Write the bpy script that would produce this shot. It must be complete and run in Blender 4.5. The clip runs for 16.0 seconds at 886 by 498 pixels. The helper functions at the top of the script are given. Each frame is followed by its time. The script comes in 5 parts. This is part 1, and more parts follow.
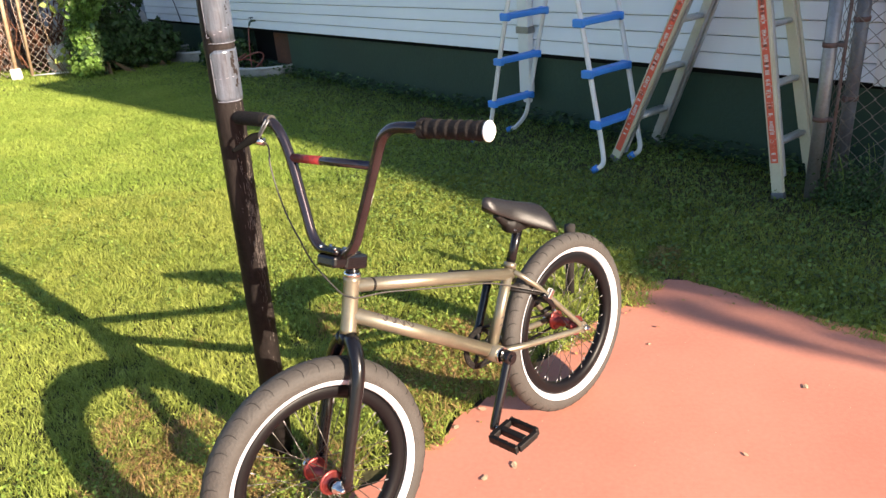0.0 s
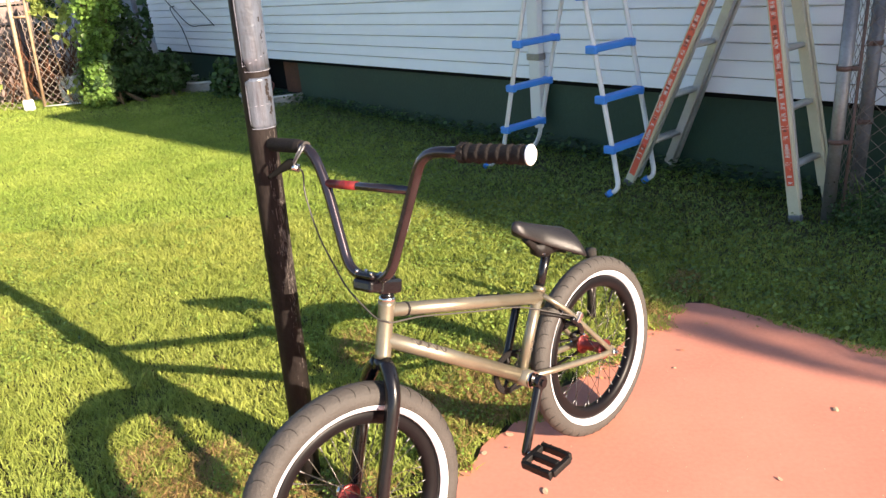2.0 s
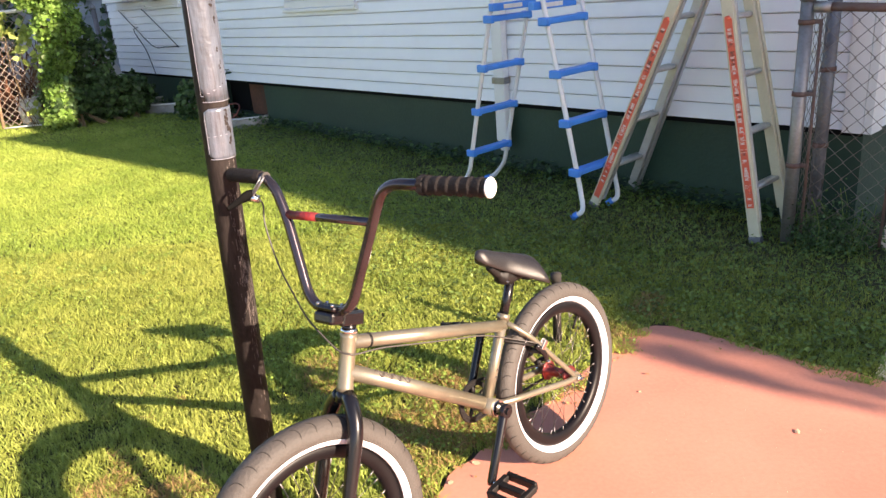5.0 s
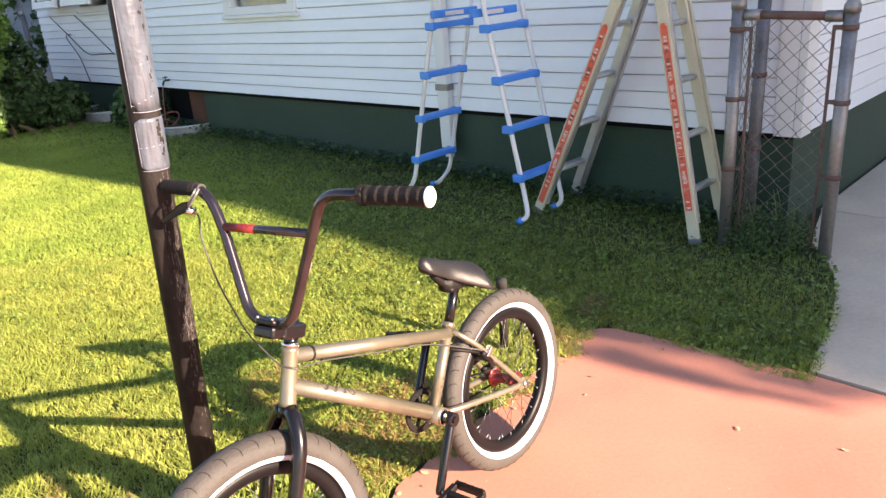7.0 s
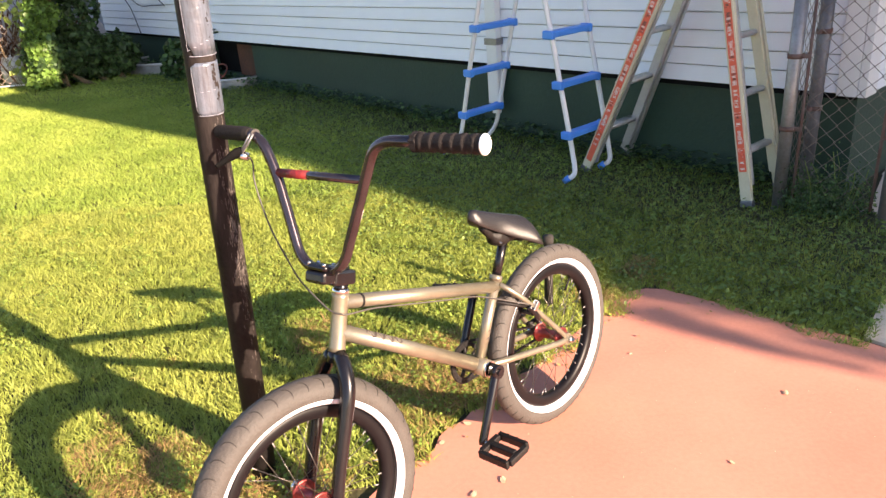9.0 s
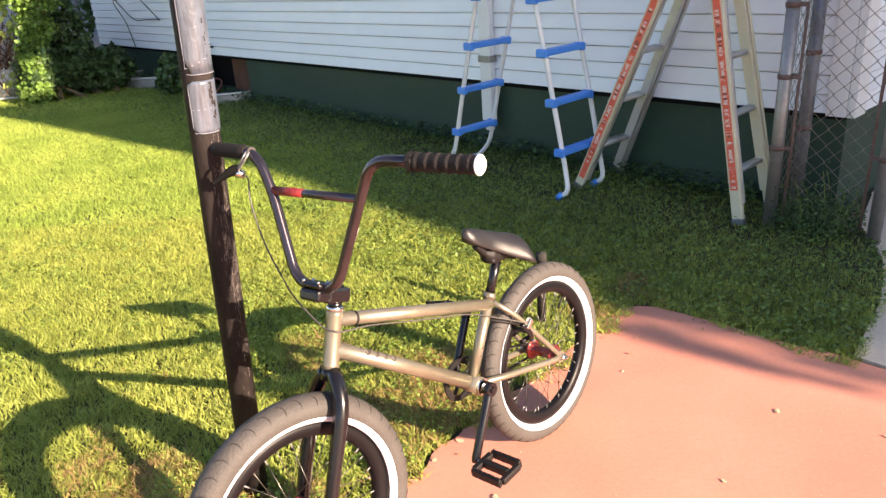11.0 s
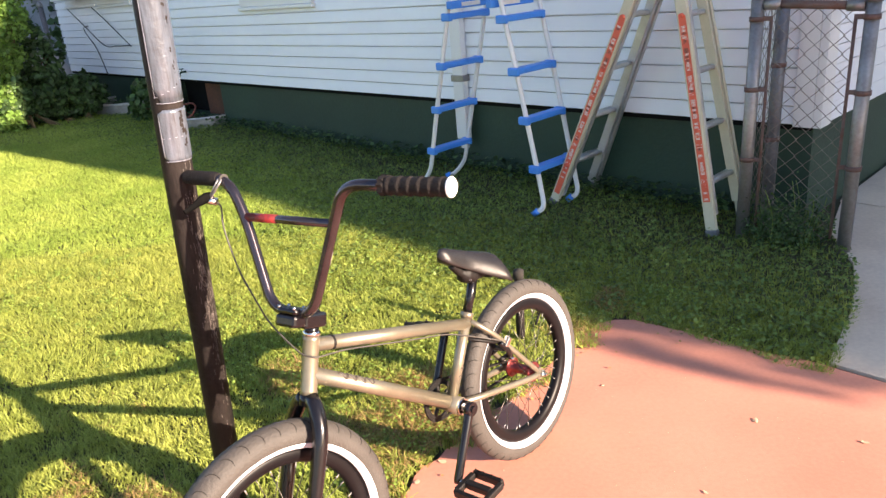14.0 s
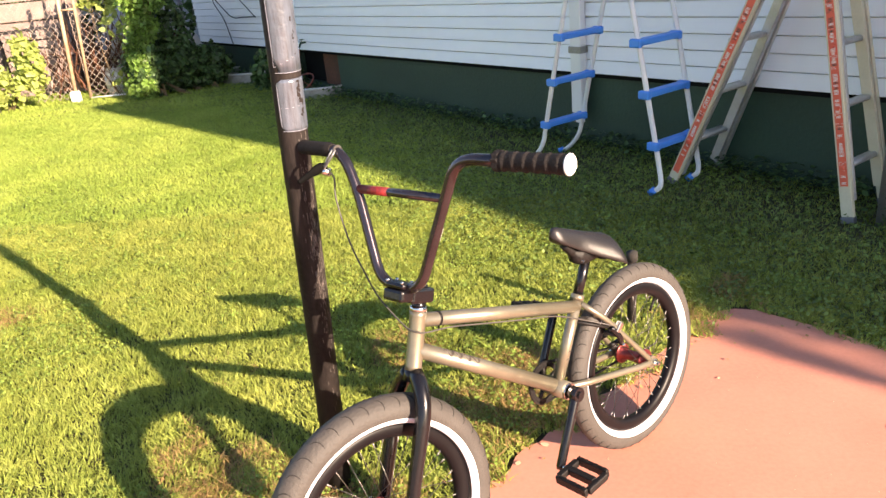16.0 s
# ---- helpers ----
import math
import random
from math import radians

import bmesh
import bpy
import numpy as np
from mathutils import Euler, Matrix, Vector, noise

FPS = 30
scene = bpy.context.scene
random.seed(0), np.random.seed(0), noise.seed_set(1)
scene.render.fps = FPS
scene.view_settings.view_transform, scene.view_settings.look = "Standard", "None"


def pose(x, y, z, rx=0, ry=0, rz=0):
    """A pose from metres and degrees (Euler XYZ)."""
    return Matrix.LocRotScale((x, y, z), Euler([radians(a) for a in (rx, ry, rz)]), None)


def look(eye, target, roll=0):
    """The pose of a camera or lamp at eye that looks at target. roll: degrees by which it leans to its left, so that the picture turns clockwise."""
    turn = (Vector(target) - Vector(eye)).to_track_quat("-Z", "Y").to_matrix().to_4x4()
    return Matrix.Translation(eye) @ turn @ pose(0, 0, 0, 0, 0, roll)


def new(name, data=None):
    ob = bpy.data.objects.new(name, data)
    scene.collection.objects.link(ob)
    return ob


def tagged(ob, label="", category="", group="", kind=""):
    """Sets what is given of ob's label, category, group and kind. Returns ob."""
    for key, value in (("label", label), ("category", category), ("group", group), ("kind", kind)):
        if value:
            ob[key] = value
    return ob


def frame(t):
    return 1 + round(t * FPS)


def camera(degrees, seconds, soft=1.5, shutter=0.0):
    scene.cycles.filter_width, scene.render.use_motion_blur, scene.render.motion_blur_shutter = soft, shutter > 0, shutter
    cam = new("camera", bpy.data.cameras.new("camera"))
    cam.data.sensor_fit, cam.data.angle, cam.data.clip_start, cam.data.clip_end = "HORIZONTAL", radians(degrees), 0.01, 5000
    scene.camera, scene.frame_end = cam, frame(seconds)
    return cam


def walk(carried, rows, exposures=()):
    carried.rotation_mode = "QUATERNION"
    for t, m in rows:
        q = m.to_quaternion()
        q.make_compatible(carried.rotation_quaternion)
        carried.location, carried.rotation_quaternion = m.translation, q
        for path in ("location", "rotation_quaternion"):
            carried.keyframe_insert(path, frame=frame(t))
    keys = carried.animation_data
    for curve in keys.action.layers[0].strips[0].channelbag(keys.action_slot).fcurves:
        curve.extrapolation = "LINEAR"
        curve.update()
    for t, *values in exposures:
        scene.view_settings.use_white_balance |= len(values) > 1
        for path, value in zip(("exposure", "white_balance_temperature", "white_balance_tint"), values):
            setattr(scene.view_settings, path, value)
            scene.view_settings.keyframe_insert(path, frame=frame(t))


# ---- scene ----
EXPOSURES = [(0, 1.62, 6500, 13), (2.5, 1.76, 6600, 15), (5.5, 2.00, 6850, 20), (7, 2.08, 6850, 20), (8.5, 2.06, 6950, 21), (10, 2.02, 7000, 21), (12.5, 1.98, 6750, 18),
             (14, 2.00, 6750, 18), (15.5, 1.99, 6950, 18), (16, 1.94, 7000, 19)]
cam = camera(62.5, 16.0, soft=1.44)
PATH = [
    (0, (0.037, 0.039, 1.355), (-0.059, 1.867, 0.549), -4.7),
    (0.2, (0.018, 0.018, 1.363), (-0.092, 1.847, 0.562), -4.6),
    (0.5, (0.007, 0.021, 1.355), (-0.097, 1.862, 0.579), -4.2),
    (1, (-0.01, 0.03, 1.359), (-0.097, 1.882, 0.608), -4.1),
    (1.5, (-0.023, 0.035, 1.355), (-0.125, 1.89, 0.613), -4.6),
    (2, (-0.029, 0.033, 1.357), (-0.131, 1.889, 0.618), -5.2),
    (2.5, (-0.025, 0.039, 1.374), (-0.124, 1.9, 0.647), -5.0),
    (3, (-0.024, 0.037, 1.371), (-0.113, 1.903, 0.656), -5.1),
    (3.2, (-0.027, 0.042, 1.374), (-0.109, 1.907, 0.656), -4.9),
    (5.3, (-0.003, 0.049, 1.376), (0.019, 1.923, 0.68), -4.7),
    (5.5, (0.007, 0.039, 1.382), (0.078, 1.912, 0.684), -4.3),
    (6, (0.004, 0.066, 1.38), (0.098, 1.94, 0.687), -3.5),
    (6.5, (0.002, 0.064, 1.38), (0.118, 1.936, 0.686), -4.3),
    (7, (0.003, 0.061, 1.377), (0.129, 1.933, 0.685), -4.4),
    (7.5, (0.0, 0.056, 1.378), (0.13, 1.929, 0.691), -4.0),
    (8, (-0.003, 0.056, 1.374), (0.102, 1.933, 0.69), -5.0),
    (8.5, (-0.011, 0.06, 1.372), (0.047, 1.939, 0.687), -4.7),
    (8.7, (-0.016, 0.06, 1.367), (0.011, 1.922, 0.636), -4.3),
    (9, (-0.019, 0.062, 1.358), (-0.014, 1.901, 0.571), -4.3),
    (9.5, (-0.018, 0.056, 1.362), (-0.015, 1.891, 0.567), -4.0),
    (10, (-0.017, 0.046, 1.369), (-0.002, 1.891, 0.595), -3.8),
    (10.2, (-0.022, 0.05, 1.367), (0.003, 1.898, 0.601), -3.6),
    (12.3, (-0.022, 0.059, 1.375), (0.01, 1.915, 0.629), -3.9),
    (12.5, (-0.016, 0.054, 1.376), (0.015, 1.91, 0.633), -4.1),
    (13, (-0.01, 0.045, 1.384), (0.044, 1.908, 0.659), -4.3),
    (13.5, (-0.007, 0.044, 1.382), (0.078, 1.906, 0.658), -5.3),
    (14, (-0.011, 0.054, 1.378), (0.076, 1.922, 0.667), -4.7),
    (14.2, (-0.002, 0.054, 1.383), (0.048, 1.922, 0.67), -4.2),
    (14.5, (0.006, 0.067, 1.376), (-0.053, 1.941, 0.681), -4.1),
    (14.7, (0.029, 0.07, 1.381), (-0.126, 1.938, 0.684), -4.5),
    (15, (0.071, 0.099, 1.374), (-0.167, 1.962, 0.684), -5.5),
    (15.2, (0.101, 0.103, 1.383), (-0.205, 1.957, 0.698), -6.1),
    (15.5, (0.104, 0.102, 1.372), (-0.288, 1.915, 0.622), -7.7),
    (15.7, (0.088, 0.121, 1.364), (-0.265, 1.94, 0.611), -7.3),
    (16, (-0.021, 0.101, 1.37), (-0.229, 1.942, 0.616), -5.7),
]
walk(cam, [(t, look(eye, target, roll)) for t, eye, target, roll in PATH], EXPOSURES)

# ---- world and sun ----
SUN_EL, SUN_DIR = radians(20.4), Vector((0.763, -0.647))
world = bpy.data.worlds.new("world")
scene.world = world
world.use_nodes = True
wn = world.node_tree.nodes
sky = wn.new("ShaderNodeTexSky")
sky.sky_type, sky.sun_disc = "NISHITA", False
sky.ozone_density, sky.dust_density = 2.0, 0.6
sky.sun_elevation, sky.sun_rotation = SUN_EL, math.atan2(SUN_DIR.x, SUN_DIR.y)
world.node_tree.links.new(sky.outputs[0], wn["Background"].inputs[0])
wn["Background"].inputs[1].default_value = 0.082
sun_data = bpy.data.lights.new("sun", "SUN")
sun_data.energy, sun_data.angle, sun_data.color = 5.0, radians(0.53), (1.0, 0.83, 0.635)
sun = new("sun", sun_data)
sun.matrix_world = look(Vector((SUN_DIR.x * 20, SUN_DIR.y * 20, 20 * math.tan(SUN_EL))), (0, 0, 0))


# ---- materials ----
def mat(name, color, rough=0.6, metal=0.0, dark=None, scale=20.0, amount=0.5, bump=0.0, bump_scale=None, fine=None, spec=0.5,
        island=0.0, obj=0.0, coat=0.0, trans=0.0, stretch=None):
    """A procedural surface: two noises mix the colour with a darker one, a third gives relief."""
    m = bpy.data.materials.new(name)
    m.use_nodes = True
    nt = m.node_tree
    nd, ln = nt.nodes, nt.links.new
    b = nd["Principled BSDF"]
    b.inputs["Roughness"].default_value, b.inputs["Metallic"].default_value = rough, metal
    b.inputs["Specular IOR Level"].default_value = spec
    b.inputs["Coat Weight"].default_value = coat
    dark = dark or tuple(c * 0.6 for c in color)
    tc = nd.new("ShaderNodeTexCoord")
    n1 = nd.new("ShaderNodeTexNoise")
    n1.inputs["Scale"].default_value, n1.inputs["Detail"].default_value = scale, 4
    n2 = nd.new("ShaderNodeTexNoise")
    n2.inputs["Scale"].default_value, n2.inputs["Detail"].default_value = fine or scale * 9, 3
    place = tc.outputs["Object"]
    if stretch:
        mp = nd.new("ShaderNodeMapping")
        mp.inputs["Scale"].default_value = stretch
        ln(place, mp.inputs["Vector"])
        place = mp.outputs[0]
    ln(place, n1.inputs["Vector"])
    ln(place, n2.inputs["Vector"])
    add = nd.new("ShaderNodeMath")
    add.operation = "MULTIPLY_ADD"
    ln(n2.outputs["Fac"], add.inputs[0])
    add.inputs[1].default_value = 0.5
    ln(n1.outputs["Fac"], add.inputs[2])
    ramp = nd.new("ShaderNodeMapRange")
    ramp.inputs["From Min"].default_value, ramp.inputs["From Max"].default_value = 0.5, 1.0
    ramp.inputs["To Min"].default_value, ramp.inputs["To Max"].default_value = amount, 0.0
    ln(add.outputs[0], ramp.inputs["Value"])
    mix = nd.new("ShaderNodeMix")
    mix.data_type = "RGBA"
    mix.inputs["A"].default_value, mix.inputs["B"].default_value = (*color, 1), (*dark, 1)
    ln(ramp.outputs[0], mix.inputs["Factor"])
    out = mix.outputs["Result"]
    for strength, source in ((island, "island"), (obj, "obj")):
        if strength:
            src = nd.new("ShaderNodeNewGeometry" if source == "island" else "ShaderNodeObjectInfo")
            hsv = nd.new("ShaderNodeHueSaturation")
            mr = nd.new("ShaderNodeMapRange")
            mr.inputs["To Min"].default_value, mr.inputs["To Max"].default_value = 1 - strength, 1 + strength
            ln(src.outputs["Random Per Island" if source == "island" else "Random"], mr.inputs["Value"])
            ln(mr.outputs[0], hsv.inputs["Value"])
            ln(out, hsv.inputs["Color"])
            out = hsv.outputs["Color"]
    ln(out, b.inputs["Base Color"])
    if bump:
        n3 = nd.new("ShaderNodeTexNoise")
        n3.inputs["Scale"].default_value, n3.inputs["Detail"].default_value = bump_scale or scale * 6, 5
        ln(tc.outputs["Object"], n3.inputs["Vector"])
        bp = nd.new("ShaderNodeBump")
        bp.inputs["Strength"].default_value, bp.inputs["Distance"].default_value = bump, 0.01
        ln(n3.outputs["Fac"], bp.inputs["Height"])
        ln(bp.outputs[0], b.inputs["Normal"])
    if trans:
        tr = nd.new("ShaderNodeBsdfTranslucent")
        ln(out, tr.inputs["Color"])
        ms = nd.new("ShaderNodeMixShader")
        ms.inputs[0].default_value = trans
        ln(b.outputs[0], ms.inputs[1])
        ln(tr.outputs[0], ms.inputs[2])
        ln(ms.outputs[0], nd["Material Output"].inputs["Surface"])
    return m


M = {}
M["soil"] = mat("soil", (0.060, 0.060, 0.020), 0.95, dark=(0.045, 0.034, 0.018), scale=3, amount=0.9, bump=0.8, bump_scale=40)
M["grass"] = mat("grass", (0.40, 0.435, 0.100), 0.55, dark=(0.22, 0.300, 0.056), scale=1.7, amount=0.9, island=0.28, trans=0.30, spec=0.2)
M["far_grass"] = mat("far_grass", (0.385, 0.47, 0.098), 0.55, dark=(0.21, 0.315, 0.054), scale=1.7, amount=0.9, island=0.22, trans=0.30, spec=0.2)
M["dry_grass"] = mat("dry_grass", (0.42, 0.28, 0.12), 0.7, scale=2, island=0.4, trans=0.3, spec=0.2)
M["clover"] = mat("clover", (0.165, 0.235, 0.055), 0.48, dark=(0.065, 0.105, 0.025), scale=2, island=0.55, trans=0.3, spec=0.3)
M["leaf"] = mat("leaf", (0.30, 0.42, 0.08), 0.45, dark=(0.14, 0.23, 0.035), scale=2, island=0.35, trans=0.4, spec=0.4)
M["lime_leaf"] = mat("lime_leaf", (0.235, 0.38, 0.085), 0.45, dark=(0.10, 0.20, 0.036), scale=2, island=0.5, trans=0.5, spec=0.4)
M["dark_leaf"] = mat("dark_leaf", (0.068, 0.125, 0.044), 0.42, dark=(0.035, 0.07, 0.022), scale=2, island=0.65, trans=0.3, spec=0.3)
M["rust_leaf"] = mat("rust_leaf", (0.50, 0.33, 0.17), 0.6, dark=(0.30, 0.27, 0.09), scale=2, island=0.4, trans=0.35, spec=0.2)
M["vine_stem"] = mat("vine_stem", (0.055, 0.06, 0.075), 0.8, scale=15, bump=0.3)
M["stalk"] = mat("stalk", (0.16, 0.11, 0.06), 0.9, scale=15, bump=0.3)
M["red_slab"] = mat("red_slab", (0.61, 0.255, 0.175), 0.75, dark=(0.47, 0.18, 0.12), scale=2.2, amount=0.8, bump=0.10, bump_scale=220, fine=70)
M["concrete"] = mat("concrete", (0.74, 0.60, 0.45), 0.9, dark=(0.52, 0.40, 0.30), scale=2.5, amount=0.8, bump=0.35, bump_scale=120, fine=50)
M["green_paint"] = mat("green_paint", (0.022, 0.058, 0.036), 0.6, dark=(0.014, 0.036, 0.024), scale=1.5, amount=0.8, bump=0.35, bump_scale=45, fine=25)
M["siding"] = mat("siding", (0.87, 0.895, 0.93), 0.45, dark=(0.78, 0.80, 0.83), scale=1.2, amount=0.5, bump=0.05, bump_scale=90, obj=0.03)
M["white_trim"] = mat("white_trim", (0.80, 0.80, 0.79), 0.4, dark=(0.68, 0.68, 0.66), scale=4, amount=0.4)
M["pane"] = mat("pane", (0.03, 0.035, 0.04), 0.06, scale=2, amount=0.3, spec=0.7)
M["glass"] = bpy.data.materials.new("glass")
M["glass"].use_nodes = True
for key, value in (("Transmission Weight", 1.0), ("Roughness", 0.02), ("IOR", 1.45)):
    M["glass"].node_tree.nodes["Principled BSDF"].inputs[key].default_value = value
M["blind"] = mat("blind", (0.78, 0.71, 0.50), 0.7, scale=6)
M["shingle"] = mat("shingle", (0.13, 0.12, 0.11), 0.95, scale=6, bump=0.5)
M["board"] = mat("board", (0.15, 0.058, 0.028), 0.8, dark=(0.045, 0.022, 0.015), scale=4, amount=0.9, bump=0.3)
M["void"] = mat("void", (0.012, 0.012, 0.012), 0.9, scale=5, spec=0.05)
M["galv"] = mat("galv", (0.34, 0.34, 0.34), 0.5, 0.7, dark=(0.20, 0.18, 0.17), scale=7, amount=0.9, bump=0.15, bump_scale=80)
M["galv_dark"] = mat("galv_dark", (0.20, 0.21, 0.23), 0.55, 0.5, dark=(0.10, 0.09, 0.09), scale=7, amount=0.8, bump=0.15)
M["rust"] = mat("rust", (0.12, 0.058, 0.042), 0.8, 0.2, dark=(0.17, 0.14, 0.13), scale=18, amount=0.8, bump=0.3)
M["wire"] = mat("wire", (0.23, 0.22, 0.21), 0.5, 0.4, dark=(0.12, 0.085, 0.065), scale=9, amount=0.9)
M["pale_wire"] = mat("pale_wire", (0.42, 0.38, 0.34), 0.5, 0.4, dark=(0.26, 0.15, 0.10), scale=5, amount=0.8)
M["alu"] = mat("alu", (0.60, 0.60, 0.585), 0.42, 0.55, dark=(0.40, 0.39, 0.37), scale=10, amount=0.7, bump=0.06)
M["fiber"] = mat("fiber", (0.60, 0.57, 0.42), 0.55, dark=(0.46, 0.43, 0.30), scale=9, amount=0.6)
M["orange"] = mat("orange", (0.74, 0.125, 0.065), 0.5, dark=(0.55, 0.10, 0.06), scale=25, amount=0.5)
M["print_white"] = mat("print_white", (0.78, 0.74, 0.68), 0.5, scale=30)
M["pool_white"] = mat("pool_white", (0.75, 0.76, 0.76), 0.4, dark=(0.6, 0.6, 0.58), scale=9, amount=0.4)
M["pool_blue"] = mat("pool_blue", (0.045, 0.26, 0.78), 0.42, dark=(0.04, 0.20, 0.64), scale=12, amount=0.6, bump=0.1)
M["pole_black"] = mat("pole_black", (0.036, 0.030, 0.028), 0.5, spec=0.06, dark=(0.014, 0.012, 0.012), scale=30, amount=1.0, bump=0.2, bump_scale=70, stretch=(1, 0.15, 1))
M["scratch"] = mat("scratch", (0.17, 0.145, 0.13), 0.6, dark=(0.09, 0.08, 0.07), scale=40)
M["tape"] = mat("tape", (0.165, 0.195, 0.25), 0.28, 0.25, dark=(0.07, 0.075, 0.09), scale=70, amount=1.0, bump=0.25, bump_scale=60, coat=0.6, fine=260, stretch=(1, 0.12, 1))
M["tape_edge"] = mat("tape_edge", (0.34, 0.35, 0.42), 0.3, scale=20)
M["vine_leaf"] = mat("vine_leaf", (0.45, 0.52, 0.15), 0.45, dark=(0.26, 0.36, 0.075), scale=2, island=0.35, trans=0.45, spec=0.4)
M["stain"] = mat("stain", (0.016, 0.010, 0.008), 0.7, scale=30, bump=0.3)
M["frame_paint"] = mat("frame_paint", (0.27, 0.242, 0.180), 0.36, 0.65, dark=(0.195, 0.172, 0.125), scale=22, amount=0.7, bump=0.03, bump_scale=400, coat=0.1)
M["bike_black"] = mat("bike_black", (0.006, 0.0055, 0.007), 0.24, 0.0, scale=20, amount=0.5, spec=0.4, coat=0.15)
M["bar_chrome"] = mat("bar_chrome", (0.085, 0.070, 0.078), 0.20, 0.85, dark=(0.045, 0.035, 0.04), scale=20, amount=0.7, coat=0.25, bump=0.02, bump_scale=300)
M["rubber"] = mat("rubber", (0.060, 0.053, 0.047), 0.7, dark=(0.040, 0.035, 0.031), scale=14, amount=0.7, bump=0.25, bump_scale=160)
M["groove"] = mat("groove", (0.02, 0.018, 0.016), 0.9, scale=14)
M["lever_black"] = mat("lever_black", (0.002, 0.002, 0.002), 0.75, spec=0.08, scale=40)
M["grip"] = mat("grip", (0.013, 0.0115, 0.0115), 0.75, spec=0.15, dark=(0.022, 0.019, 0.018), scale=40, amount=0.8, bump=0.3, bump_scale=220)
M["plug_white"] = mat("plug_white", (0.82, 0.81, 0.80), 0.45, dark=(0.7, 0.69, 0.67), scale=40, amount=0.3)
M["whitewall"] = mat("whitewall", (0.66, 0.66, 0.72), 0.55, dark=(0.5, 0.49, 0.52), scale=12, amount=0.5)
M["red_ano"] = mat("red_ano", (0.34, 0.07, 0.06), 0.35, 0.7, dark=(0.20, 0.03, 0.03), scale=30, amount=0.5)
M["chrome"] = mat("chrome", (0.72, 0.70, 0.68), 0.16, 1.0, dark=(0.5, 0.48, 0.46), scale=30, amount=0.5)
M["spoke"] = mat("spoke", (0.12, 0.11, 0.10), 0.35, 0.8, scale=30)
M["leather"] = mat("leather", (0.016, 0.014, 0.0145), 0.36, dark=(0.010, 0.009, 0.009), scale=25, amount=0.6, bump=0.18, bump_scale=350)
M["rim_black"] = mat("rim_black", (0.006, 0.005, 0.006), 0.4, scale=20, spec=0.18)
M["plastic"] = mat("plastic", (0.012, 0.0105, 0.010), 0.5, spec=0.25, scale=40, bump=0.2, bump_scale=300)
M["red_print"] = mat("red_print", (0.24, 0.016, 0.016), 0.5, dark=(0.04, 0.008, 0.01), scale=110, amount=0.9)
M["ink"] = mat("ink", (0.07, 0.055, 0.045), 0.5, scale=40)
M["hose"] = mat("hose", (0.24, 0.07, 0.05), 0.5, scale=20)
M["tarp"] = mat("tarp", (0.40, 0.41, 0.44), 0.6, dark=(0.28, 0.28, 0.3), scale=4, bump=0.3, bump_scale=8)
M["wood"] = mat("wood", (0.36, 0.28, 0.25), 0.8, dark=(0.20, 0.14, 0.13), scale=5, amount=0.8, bump=0.2)
M["brick_red"] = mat("brick_red", (0.17, 0.05, 0.055), 0.9, scale=6, bump=0.3)
M["dry_leaf"] = mat("dry_leaf", (0.62, 0.46, 0.30), 0.7, dark=(0.42, 0.28, 0.17), scale=40, amount=0.7)
M["cream_pipe"] = mat("cream_pipe", (0.46, 0.36, 0.24), 0.6, dark=(0.28, 0.16, 0.09), scale=12, amount=0.9, bump=0.2)
M["cable"] = mat("cable", (0.07, 0.064, 0.058), 0.45, spec=0.35, dark=(0.04, 0.036, 0.034), scale=30)
M["grey_siding"] = mat("grey_siding", (0.34, 0.38, 0.44), 0.6, dark=(0.26, 0.29, 0.34), scale=2, amount=0.6, obj=0.04)
M["grey_wall"] = mat("grey_wall", (0.42, 0.43, 0.45), 0.8, scale=2)


# ---- building helpers ----
def mesh(name, verts, faces, material, smooth=False):
    me = bpy.data.meshes.new(name)
    me.from_pydata([tuple(v) for v in verts], [], [tuple(f) for f in faces])
    me.update()
    if smooth:
        me.polygons.foreach_set("use_smooth", [True] * len(me.polygons))
    me.materials.append(M[material])
    return me


def hang(name, me, parent=None, label="", at=None):
    ob = new(name, me)
    if parent:
        ob.parent = parent
    if at is not None:
        ob.matrix_basis = at
    return tagged(ob, label)


def empty(name, m, label, category, group="", kind=""):
    ob = new(name)
    ob.empty_display_size = 0.05
    ob.matrix_basis = m
    return tagged(ob, label, category, group, kind)


def frames_along(pts, up=None):
    """Side and normal vectors carried along a line of points."""
    pts = [Vector(p) for p in pts]
    tangents = [(pts[min(i + 1, len(pts) - 1)] - pts[max(i - 1, 0)]).normalized() for i in range(len(pts))]
    n = Vector(up) if up else (Vector((0, 0, 1)) if abs(tangents[0].z) < 0.9 else Vector((1, 0, 0)))
    res = []
    for t in tangents:
        n = (n - t * n.dot(t)).normalized()
        res.append((n, t.cross(n)))
    return pts, res


def tube_data(pts, radius, sides=10, up=None, cap=True, flat=1.0):
    pts, fr = frames_along(pts, up)
    radii = radius if isinstance(radius, (list, tuple)) else [radius] * len(pts)
    verts, faces = [], []
    for p, (n, b), r in zip(pts, fr, radii):
        for k in range(sides):
            a = 2 * math.pi * k / sides
            verts.append(p + n * (math.cos(a) * r) + b * (math.sin(a) * r * flat))
    for i in range(len(pts) - 1):
        for k in range(sides):
            a, b = i * sides + k, i * sides + (k + 1) % sides
            faces.append((a, b, b + sides, a + sides))
    if cap:
        faces.append(tuple(range(sides))[::-1])
        faces.append(tuple(range(len(verts) - sides, len(verts))))
    return verts, faces


